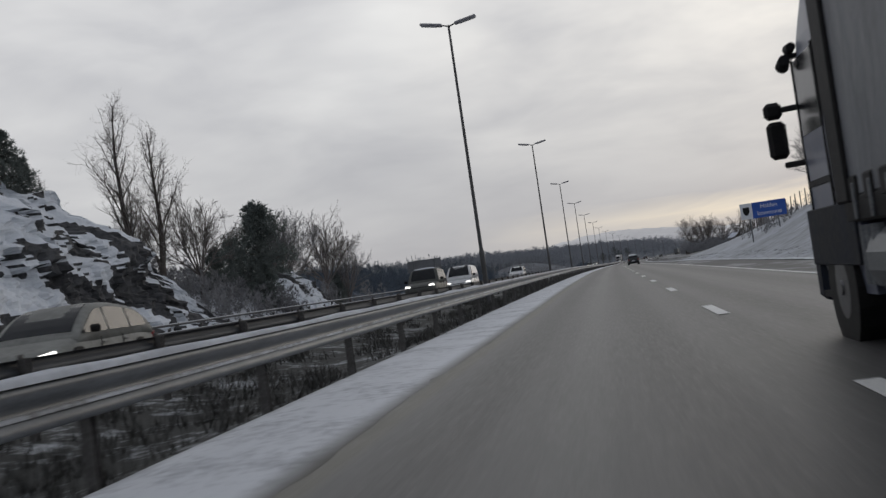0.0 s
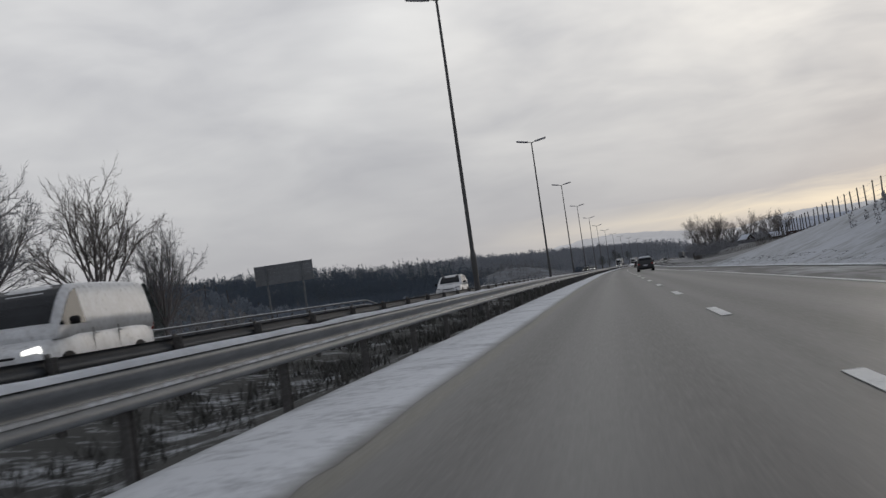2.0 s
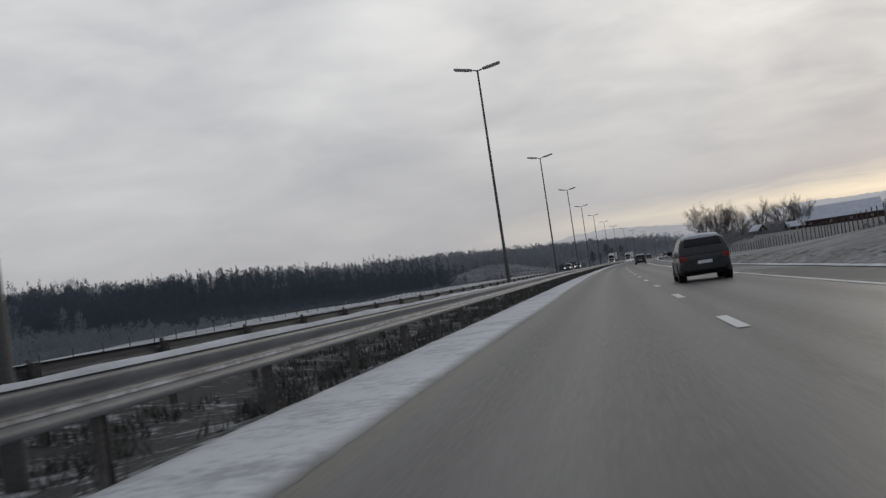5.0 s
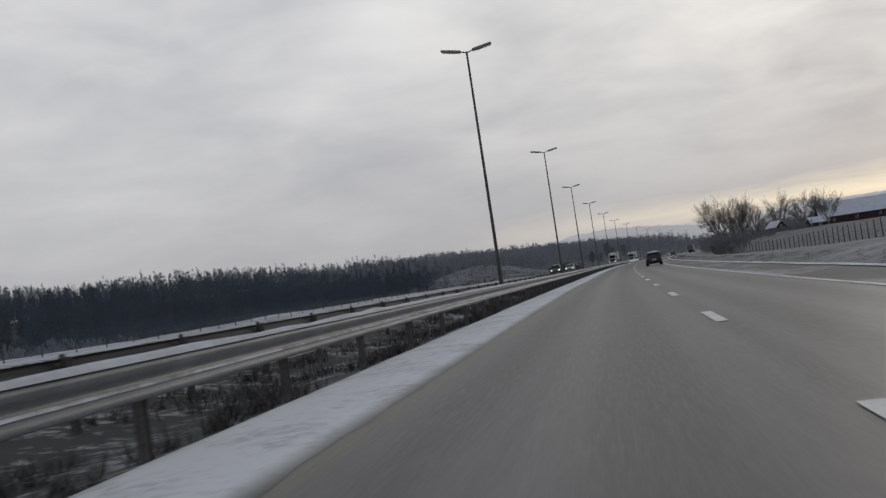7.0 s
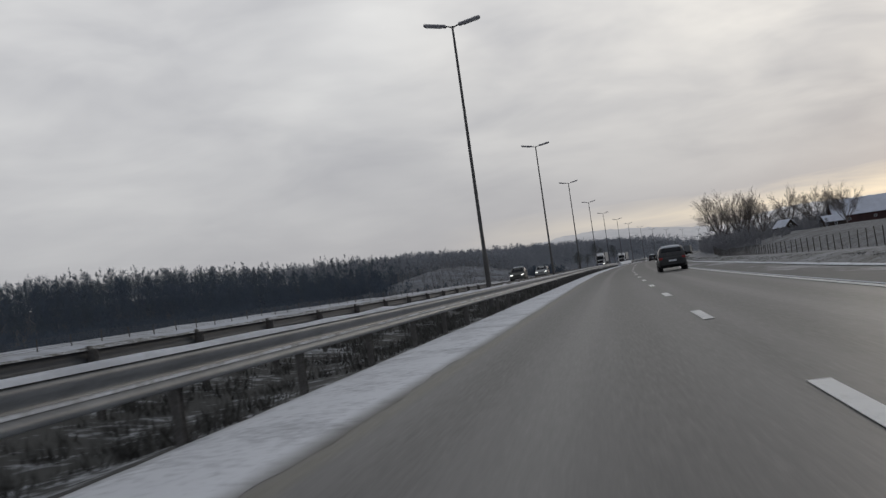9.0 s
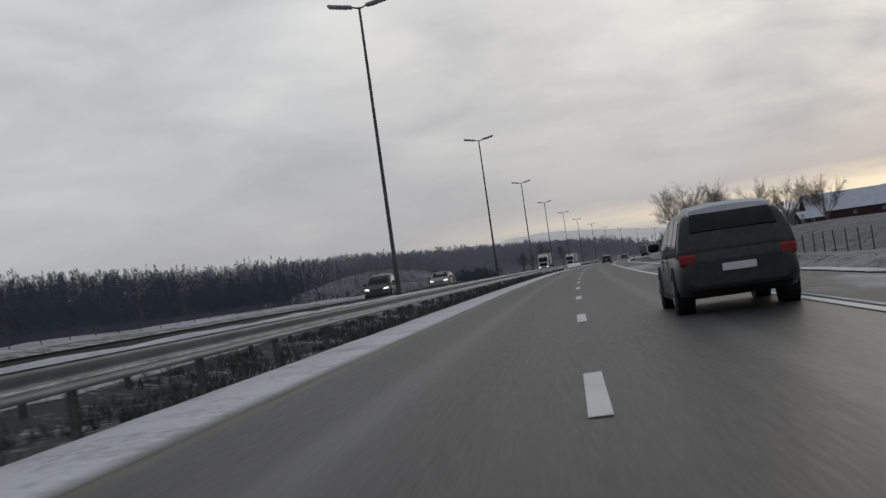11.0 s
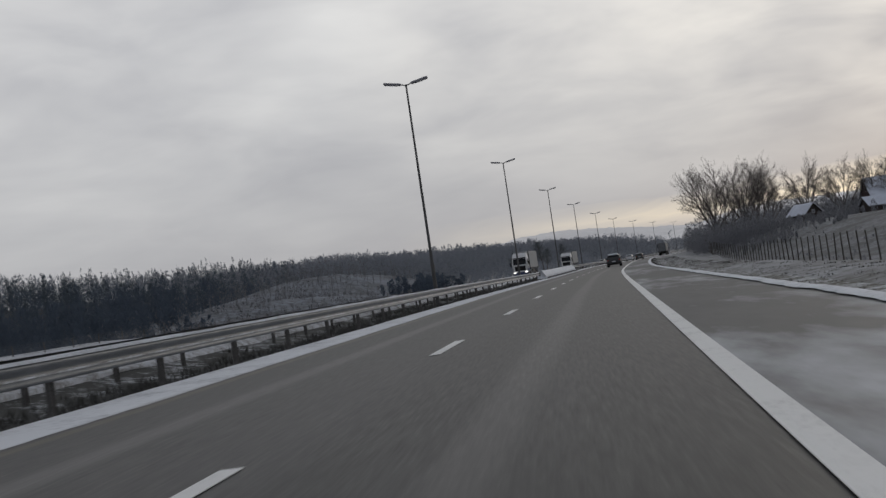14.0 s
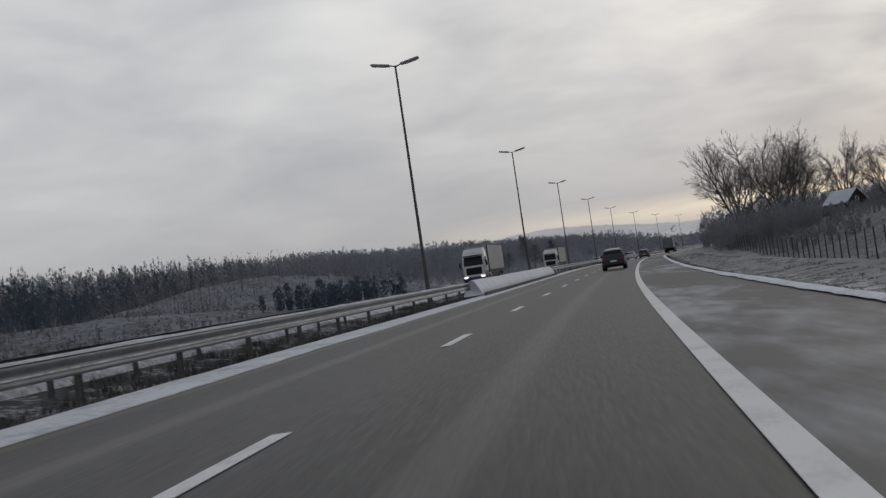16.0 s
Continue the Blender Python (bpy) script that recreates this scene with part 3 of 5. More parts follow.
snowbank("snow_verge", -120, 620, 6.08, 6.4, 0.04, SHOULDER_SNOW, "thin ploughed snow line along the outer shoulder", 4, 0.14, 0.5)
snowbank("snow_verge", 620, 1100, 5.85, 6.4, 0.06, SNOW, "thin ploughed snow line along the outer shoulder", 5, step=4.0)
snowbank("snow_verge", -120, 620, -17.6, -19.6, 0.06, DIRTY_SNOW, "dirty snow on the oncoming shoulder", 7, 0.5, 2.0)
snowbank("snow_verge", -120, 620, -9.75, -8.9, 0.05, DIRTY_SNOW, "dirty snow on the median side of the oncoming lanes", 8, 0.1, 2.0)

# ---- guard rails ----
def w_beam(lat, face, top=0.77, drop=0.31):
    """The folded steel beam; face is +1 when its waves bulge towards greater lat."""
    d = 0.083 * face
    f = [(0.0, 0.0), (0.55, 0.02), (0.9, 0.07), (1.0, 0.14), (0.95, 0.22), (0.6, 0.32), (0.22, 0.41), (0.12, 0.5), (0.22, 0.59), (0.6, 0.68), (0.95, 0.78), (1.0, 0.86), (0.9, 0.93), (0.55, 0.98), (0.0, 1.0)]
    front = [(lat + d * a, top - drop * b) for a, b in f]
    back = [(lat + d * a - 0.012 * face, top - drop * b) for a, b in reversed(f)]
    return front + back


def post_mesh(height):
    bm = bmesh.new()
    box(bm, 0, 0, height / 2 - 0.4, 0.014, 0.11, height + 0.8)
    box(bm, 0.0, 0.055, height / 2 - 0.4, 0.085, 0.012, height + 0.8)
    box(bm, 0.0, -0.055, height / 2 - 0.4, 0.085, 0.012, height + 0.8)
    box(bm, 0.055, 0, height - 0.06, 0.05, 0.09, 0.22, 0.01)
    me = bpy.data.meshes.new("post")
    bm.to_mesh(me)
    bm.free()
    me.materials.append(POST)
    return me


POST_MESH = post_mesh(0.66)
TALL_POST = post_mesh(0.88)


def guard_rail(s0, s1, lat, face, label, snow=True, gap=4.12, phase=0.0, step=2.0, top=0.785, ends=(), steel=None, posts=None):
    rail = thing("guard_rail", Matrix.Identity(4), label, "guard rail", "motorway guard rails")
    st = np.arange(s0, s1 + 0.01, step)
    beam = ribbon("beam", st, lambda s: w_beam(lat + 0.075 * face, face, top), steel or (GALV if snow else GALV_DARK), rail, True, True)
    if snow:
        def cap(s):
            h = 0.054 * (0.9 + 0.5 * rough1(s, lat, 0.5) + 0.3 * rough1(s, lat + 2, 2.1))
            a, b = lat + 0.05 * face, lat + 0.142 * face
            return [(a, top - 0.02), (a, top + 0.6 * h), ((a + b) / 2, top + h), (b, top + 0.5 * h), (b + 0.012 * face, top - 0.004)]
        cap_ob = ribbon("snow_cap", np.arange(s0, s1 + 0.01, 1.0), cap, SNOW, rail, True)
        cap_ob["label"] = "snow lying on the rail"

        def ledge(s):
            w = 0.011 * max(0.15, 1.0 + 0.9 * rough1(s, lat + 5, 0.35))
            a = lat + 0.105 * face
            return [(a, top - 0.186), (a + 0.01 * face, top - 0.176), (a + (0.01 + w) * face, top - 0.188), (a + (0.012 + w) * face, top - 0.205)]
        ledge_ob = ribbon("snow_ledge", np.arange(s0, s1 + 0.01, 2.0), ledge, DIRTY_SNOW, rail, True)
        ledge_ob["label"] = "thin line of snow caught on the lower fold"
    s = s0 + 0.6 + (phase - s0 - 0.6) % gap
    while s < s1 - 0.3:
        ob = new("post", posts or POST_MESH)
        ob.parent = rail
        ob.matrix_basis = at(s, lat, 0.0, 0 if face > 0 else 180)
        s += gap
    for e in ends:
        ribbon("end_piece", np.array([e - 0.25, e + 0.25]), lambda s: [(lat + 0.16 * face, top + 0.02), (lat + 0.17 * face, top - 0.36), (lat - 0.02 * face, top - 0.36), (lat - 0.02 * face, top + 0.02)], GALV, rail, False, True)
    return rail


RAIL_LAT, RAIL_END, RAIL_AGAIN = -5.22, 506.0, 559.0
guard_rail(-120, RAIL_END, RAIL_LAT, 1, "galvanised median guard rail with snow on its top edge", phase=13.0, ends=(RAIL_END,))
guard_rail(RAIL_AGAIN, 1000, RAIL_LAT, 1, "galvanised median guard rail beyond the snowy crossing", phase=RAIL_AGAIN + 1)
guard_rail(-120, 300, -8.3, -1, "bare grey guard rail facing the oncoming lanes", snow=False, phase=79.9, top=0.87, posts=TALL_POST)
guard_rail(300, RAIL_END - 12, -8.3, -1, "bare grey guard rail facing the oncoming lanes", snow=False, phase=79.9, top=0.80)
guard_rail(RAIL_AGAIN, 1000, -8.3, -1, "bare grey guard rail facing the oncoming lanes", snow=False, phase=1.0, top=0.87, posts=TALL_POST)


def pipe_rail(s0, s1, lat, label):
    """Two dark steel pipes on posts, with a thread of snow on each; the far end bends down."""
    rail = thing("guard_rail", Matrix.Identity(4), label, "guard rail", "motorway guard rails")
    st = np.arange(s0, s1 + 0.01, 2.0)

    def sink(s):
        return 0.75 * ease(s1 - 7, s1, s)
    for top, r in ((0.86, 0.05), (0.52, 0.045)):
        def ring(s, top=top, r=r):
            return [(lat + r * math.cos(k * math.pi / 4), top - r + r * math.sin(k * math.pi / 4) - sink(s) * top) for k in range(8)]

        def snow(s, top=top):
            return [(lat - 0.035, top - 0.012 - sink(s) * top), (lat, top + 0.02 - sink(s) * top), (lat + 0.035, top - 0.012 - sink(s) * top)]
        ribbon("pipe", st, ring, GALV_DARK, rail, True, True)
        ribbon("snow_cap", st, snow, SNOW, rail, True, True)["label"] = "thread of snow on the pipe"
    for s in np.arange(s0 + 1, s1 - 5, 4.0):
        ob = new("post", POST_MESH)
        ob.parent = rail
        ob.matrix_basis = at(s, lat - 0.08, 0.0)
    return rail


pipe_rail(-120, 116, -20.6, "outer pipe rail of the oncoming carriageway with threads of snow")

# ---- street lamps ----
def street_lamp():
    lamp = thing("street_lamp", Matrix.Identity(4), "tall dark steel street lamp with two flat heads", "street lamp", "street lamps along the median")
    bm = bmesh.new()
    tube(bm, (0, 0, -0.6), (0, 0, 2.2), 0.115, 0.11, 12)
    tube(bm, (0, 0, 2.2), (0, 0, 12.5), 0.085, 0.05, 12)
    part("pole", bm, POLE, lamp)
    bm = bmesh.new()
    tube(bm, (0, 0, 2.1), (0, 0, 2.32), 0.125, 0.09, 12)
    part("collar", bm, POLE, lamp)
    bm = bmesh.new()
    box(bm, 0, -0.115, 0.95, 0.1, 0.03, 0.4, 0.01)
    part("hatch", bm, POLE, lamp)
    for side in (-1, 1):
        bm = bmesh.new()
        tube(bm, (0, 0, 12.44), (side * 0.34, 0, 12.55), 0.035, 0.03, 8)
        part("arm", bm, POLE, lamp)
        bm = bmesh.new()
        m = Matrix.Translation((side * 0.78, 0, 12.63)) @ Euler((0, -side * radians(11), 0)).to_matrix().to_4x4()
        vs = box(bm, 0, 0, 0, 1.02, 0.36, 0.13, 0.04)
        for v in vs:
            if v.is_valid:
                taper = 0.8 + 0.2 * (1 - abs(v.co.x + side * 0.1) / 0.6)
                v.co.y *= taper
                if v.co.z > 0:
                    v.co.z *= 1.1 - 0.4 * abs(v.co.x)
        bmesh.ops.transform(bm, matrix=m, verts=bm.verts)
        head = part("lamp_head", bm, HEADSHELL, lamp)
        bm = bmesh.new()
        box(bm, side * 0.08, 0, -0.07, 0.74, 0.24, 0.035, 0.012)
        bmesh.ops.transform(bm, matrix=m, verts=bm.verts)
        part("lens", bm, LENS, head, "prismatic lens under the lamp head")
    return lamp


LAMP_FIRST, LAMP_GAP, LAMP_LAT = 12.22, 54.73, -7.02
# how far each pole stands from its even place
LAMP_SLIP = [0.11, 0.7, 0.54, -0.4, -0.16, -0.18, 0.25, -1.38, 0.33, 0.44, 0.13, -0.31, -0.01, 0.23]
LAMP_SIDE = [0.0, 0.05, -0.04, 0.01, -0.01, 0.18, -0.09, -0.09, 0.0, -0.07, 0.03, -0.1, 0.13, -0.13]
first_lamp = street_lamp()
first_lamp.matrix_basis = at(LAMP_FIRST + LAMP_SLIP[0], LAMP_LAT, 0)
for k in [-1] + list(range(1, 20)):
    ahead, aside = (LAMP_SLIP[k], LAMP_SIDE[k]) if 0 <= k < len(LAMP_SLIP) else (0, 0)
    copy_thing(first_lamp, at(LAMP_FIRST + k * LAMP_GAP + ahead, LAMP_LAT + aside, 0))

# ---- hills at the horizon ----
def ridge(name, x, y, length, base, height, seed, turn, label, mat=HILLS, detail=0.02):
    """A long far hill, higher in its middle."""
    verts, faces = [], []
    n, rows = 420, 5
    for i in range(n + 1):
        u = i / n
        env = math.sin(math.pi * u) ** 0.6
        h = height * env * (0.75 + 0.5 * noise.noise(Vector((u * 5, seed, 0)))) + 2.5 * noise.noise(Vector((u * 60, seed, 1))) + 3.0 * abs(noise.noise(Vector((u * 330, seed, 3))))
        for j in range(rows):
            v = j / (rows - 1)
            verts.append(((u - 0.5) * length, (v - 0.5) * 900, base + max(0, h) * math.sin(math.pi * min(1.0, v * 1.0 + 0.0)) ** 0.8))
    for i in range(n):
        for j in range(rows - 1):
            a = i * rows + j
            faces.append((a, a + 1, a + rows + 1, a + rows))
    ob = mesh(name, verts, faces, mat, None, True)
    ob.matrix_basis = pose(x, y, 0, 0, 0, turn)
    return tagged(ob, label, "hill", kind="structure")


HAZY = "wooded hill fading in winter haze"
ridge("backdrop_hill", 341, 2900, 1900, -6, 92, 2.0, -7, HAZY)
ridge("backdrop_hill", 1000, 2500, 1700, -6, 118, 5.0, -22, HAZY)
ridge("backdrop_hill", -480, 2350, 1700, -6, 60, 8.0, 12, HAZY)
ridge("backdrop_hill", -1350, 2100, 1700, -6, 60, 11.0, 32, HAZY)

# ---- the snow-plastered barrier across the median crossing ----
barrier = thing("crossing_barrier", Matrix.Identity(4), "removable median barrier plastered with white snow, dark feet showing", "barrier")
ribbon("barrier_body", np.arange(RAIL_END + 0.4, RAIL_AGAIN - 0.2, 1.0), lambda s: [(-4.42, 0.1), (-4.62, 0.5), (-4.82, 0.84), (-4.98, 0.94 + 0.02 * rough1(s, 2, 0.1)), (-5.14, 0.86), (-5.5, 0.1)], BARRIER_SNOW, barrier, True, True)
for i in range(44):
    bm = bmesh.new()
    box(bm, 0, 0, 0.1, 0.22, 0.4, 0.22, 0.03)
    part("foot", bm, POST, barrier).matrix_basis = at(RAIL_END + 1.0 + i * 1.2, -4.36, 0.0)

# ---- trees ----
def limb(out, start, way, length, radius, sides, segs, rng, up, wander, tip=0.3):
    """Adds one tapered, wandering limb to out (verts, faces) and returns its spine."""
    verts, faces = out
    p, d = np.array(start, float), np.array(way, float)
    d /= np.linalg.norm(d)
    spine, base = [(p.copy(), d.copy(), radius)], None
    for i in range(segs + 1):
        r = radius * (1 - (1 - tip) * i / segs)
        a = np.cross(d, (0.31, 0.2, 0.93) if abs(d[2]) < 0.9 else (1, 0, 0))
        a /= np.linalg.norm(a)
        b = np.cross(d, a)
        ring = len(verts)
        for k in range(sides):
            t = 2 * math.pi * k / sides
            verts.append(p + r * (math.cos(t) * a + math.sin(t) * b))
        if base is not None:
            for k in range(sides):
                k2 = (k + 1) % sides
                faces.append((base + k, base + k2, ring + k2, ring + k))
        base = ring
        if i < segs:
            d = d + wander * rng.normal(size=3) + np.array((0, 0, up))
            d /= np.linalg.norm(d)
            p = p + d * length / segs
            spine.append((p.copy(), d.copy(), r))
    return spine


def bare_tree(name, seed, height, spread, clear, limbs, label, bark=BARK, twig=TWIG, forks=1, up=0.10, fine=5, rise=0.35, heavy=0.42):
    """A leafless tree: trunk and main limbs, then a crown of branches and twigs."""
    rng = np.random.default_rng(seed)
    wood, crown = ([], []), ([], [])
    trunks = []
    for f in range(forks):
        lean = rng.normal(size=3) * (0.05 if forks == 1 else 0.14 + 0.03 * forks)
        lean[2] = 1.0
        trunks.append(limb(wood, (rng.normal() * 0.2 * (forks > 1), rng.normal() * 0.2 * (forks > 1), -0.3), lean, height * (0.92 if f == 0 else rng.uniform(0.7, 0.9)), height * 0.019 / forks ** 0.35, 7, 10, rng, 0.03, 0.05, 0.12))
    for spine in trunks:
        n = limbs if forks == 1 else max(6, int(limbs * 0.6))
        for i in range(n):
            u = clear + (1 - clear) * (i + rng.uniform(0, 0.9)) / n
            j = min(len(spine) - 1, int(u * (len(spine) - 1)))
            p, d, r = spine[j]
            az = i * 2.4 + rng.uniform(-0.5, 0.5)
            reach = spread * (1.05 - 0.75 * ((u - clear) / (1 - clear)) ** 1.3) * rng.uniform(0.75, 1.15)
            tilt = rise + 0.5 * u
            way = np.array((math.cos(az), math.sin(az), tilt + rng.uniform(-0.15, 0.25)))
            main = limb(wood if reach > 2.2 else crown, p, way, reach, max(0.022, r * heavy), 5, 6, rng, up, 0.12, 0.2)
            for q, qd, qr in main[1:]:
                for c in range(rng.integers(2, 4)):
                    side = qd + 0.8 * rng.normal(size=3)
                    sub = limb(crown, q, side, reach * rng.uniform(0.25, 0.5), max(0.010, qr * 0.5), 3, 4, rng, up, 0.16, 0.35)
                    for w, wd, wr in sub[1:]:
                        for e in range(fine // 2 if rng.uniform() < 0.5 else (fine + 1) // 2):
                            limb(crown, w, wd + 0.75 * rng.normal(size=3), reach * rng.uniform(0.10, 0.24), max(0.0075, wr * 0.55), 3, 2, rng, up, 0.2, 0.4)
    tree = thing(name, Matrix.Identity(4), label, "tree", "bare trees by the motorway")
    mesh("trunk", wood[0], wood[1], bark, tree, True)
    mesh("crown", crown[0], crown[1], twig, tree)
    return tree


def spreading_tree(name, seed, height, spread, label, limbs=8, low=0.16, twig=OAK_TWIG, levels=4, splay=1.0):
    """A broad leafless crown: limbs that fan out of a short trunk and fork again and again."""
    rng = np.random.default_rng(seed)
    wood, crown = ([], []), ([], [])
    top = limb(wood, (0, 0, -0.3), (0.03, 0.02, 1), height * low, height * 0.024, 8, 4, rng, 0.03, 0.03, 0.8)[-1][0]

    def grow(p, d, length, radius, level):
        out = wood if level < 2 else crown
        segs = (7, 5, 4, 3, 2)[level]
        spine = limb(out, p, d, length, max(radius, 0.009), (7, 5, 3, 3, 3)[level], segs, rng, (0.05, 0.05, 0.03, 0.0, -0.02)[level], (0.09, 0.13, 0.17, 0.2, 0.2)[level], 0.35)
        if level == levels:
            return
        n = (9, 7, 6, 5)[level]
        for i in range(n):
            u = 0.28 + 0.72 * (i + rng.uniform(0, 0.9)) / n
            q, qd, qr = spine[min(segs, int(round(u * segs)))]
            side = np.cross(qd, rng.normal(size=3))
            side /= max(1e-6, np.linalg.norm(side))
            open_ = rng.uniform(0.35, 0.75)
            grow(q, qd + open_ * side, length * rng.uniform(0.36, 0.54) * (1.15 - 0.4 * u), qr * 0.6, level + 1)

    for i in range(limbs):
        az = i * 2.4 + rng.uniform(-0.3, 0.3)
        out = splay * (0.15 + 1.15 * ((i + 0.5) / limbs) ** 0.9)
        reach = math.hypot(height * (1 - low) * math.cos(min(1.4, out)), spread * math.sin(min(1.4, out))) * rng.uniform(0.80, 0.92)
        grow(top + np.array((0, 0, -0.04 * height * i / limbs)), (math.cos(az) * math.sin(out), math.sin(az) * math.sin(out), math.cos(out)), reach, height * 0.0095, 0)
    tree = thing(name, Matrix.Identity(4), label, "tree", "bare trees by the motorway")
    mesh("trunk", wood[0], wood[1], GREY_BARK, tree, True)
    mesh("crown", crown[0], crown[1], twig, tree)
    return tree


def pine_tree(name, seed, height, spread, clear, label, tufts=85, needle=NEEDLE):
    """A pine: trunk, limbs and a ragged crown of needle tufts."""
    rng = np.random.default_rng(seed)
    wood, crown = ([], []), ([], [])
    spine = limb(wood, (0, 0, -0.3), (0.02, 0.03, 1), height, height * 0.017, 7, 10, rng, 0.03, 0.03, 0.15)
    n = int(height * 5.0)
    for i in range(n):
        u = clear + (1 - clear) * (i + 0.5) / n
        k = u * (len(spine) - 1)
        j = min(len(spine) - 2, int(k))
        p = spine[j][0] + (spine[j + 1][0] - spine[j][0]) * (k - j)
        az = i * 2.4 + rng.uniform(-0.4, 0.4)
        h = (u - clear) / (1 - clear)
        reach = spread * max(0.16, (1 - h) ** 0.6 * min(1.0, 0.55 + 1.8 * h)) * rng.uniform(0.7, 1.15)
        main = limb(wood, p, (math.cos(az), math.sin(az), rng.uniform(0.0, 0.45)), reach, 0.05, 4, 4, rng, 0.05, 0.1, 0.3)
        for q, qd, _ in main[1:]:
            for c in range(tufts // 5):
                o = q + rng.normal(size=3) * reach * 0.16
                for e in range(5):
                    d = qd * 0.6 + rng.normal(size=3) + np.array((0, 0, 0.35))
                    d /= np.linalg.norm(d)
                    s = np.cross(d, rng.normal(size=3))
                    s *= 0.045 / max(1e-6, np.linalg.norm(s))
                    b = len(crown[0])
                    L = rng.uniform(0.28, 0.52)
                    crown[0].extend([o - s, o + s, o + d * L])
                    crown[1].append((b, b + 1, b + 2))
    tree = thing(name, Matrix.Identity(4), label, "tree", "pines by the motorway")
    mesh("trunk", wood[0], wood[1], BARK, tree, True)
    mesh("crown", crown[0], crown[1], needle, tree)
    return tree


def stand(tree, spots):
    """Puts the tree and its copies at (s, lat, size, turn)."""
    for i, (s, lat, size, turn) in enumerate(spots):
        m = at(s, lat, ground(s, lat) - 0.05, turn) @ Matrix.Scale(size, 4)
        if i == 0:
            tree.matrix_basis = m
        else:
            c = copy_thing(tree, Matrix.Identity(4))
            c.matrix_basis = m


birch = bare_tree("birch_tree", 3, 16.5, 5.0, 0.18, 21, "tall slender bare birch on the rocky slope", up=0.10, fine=3, rise=1.5, heavy=0.34)
aspen = spreading_tree("bare_tree", 5, 8.5, 4.2, "bare round-headed deciduous tree behind the rail", limbs=11, low=0.30, twig=TWIG, levels=3, splay=0.66)
sapling = spreading_tree("bare_tree", 9, 7.0, 3.0, "thin bare frosted sapling", limbs=10, low=0.2, twig=FROST, levels=3, splay=0.4)
oak = spreading_tree("oak_tree", 12, 18.5, 10.5, "great bare spreading oak near the farm", limbs=9, splay=0.82)
oak_two = spreading_tree("oak_tree", 15, 15.5, 7.5, "bare tall tree near the farm", limbs=7, splay=0.7, levels=4)
pine = pine_tree("pine_tree", 21, 8.8, 4.1, 0.10, "dense dark green young pine behind the rail")
pine_tall = pine_tree("pine_tree", 24, 13.0, 2.9, 0.42, "pine with a thin dark ragged crown", tufts=30)
stand(birch, [(42.5, -36, 0.93, 0), (45.0, -35, 0.86, 120), (38, -40, 0.45, 200)])
stand(aspen, [(51, -34, 1.0, 0), (92, -34, 1.18, 75)])
stand(sapling, [(79, -35, 1.35, 0), (82, -36.5, 1.3, 130), (86, -39, 1.2, 70), (48, -38, 0.8, 90), (103, -34, 1.15, 160), (108, -36, 0.75, 240), (88, 22, 1.1, 200), (91, 24, 1.0, 20)])
stand(pine, [(66, -34, 1.08, 0), (73, -38, 0.7, 140), (103, -35.5, 0.5, 220), (61, -31.5, 0.5, 80), (70, -33, 0.45, 30), (57, -35, 0.5, 300)])
stand(pine_tall, [(24, -38, 0.78, 0), (28.5, -38, 0.72, 90), (19, -39, 0.85, 200), (14, -39, 0.8, 30), (31, -38, 0.6, 10), (86, 23.4, 1.3, 10)])
pine_far = pine_tree("pine_tree", 27, 13.0, 4.4, 0.5, "pale hazed pine beyond the crossing", needle=HAZED_NEEDLE, tufts=14)
stand(pine_far, [(846, -54, 1.15, 60), (838, -62, 0.9, 120), (858, -48, 1.0, 10), (800, -54, 0.8, 300), (792, -48, 0.66, 220), (850, -66, 0.8, 170), (866, -58, 0.95, 250)])
stand(oak, [(690, 20.5, 1.12, 0), (678, 28, 0.98, 150)])
stand(oak_two, [(684, 31, 1.1, 0), (676, 65, 0.9, 80), (738, 36, 1.0, 200), (742, 46.5, 1.15, 310), (745, 57, 1.05, 30), (740, 66, 1.05, 120)])


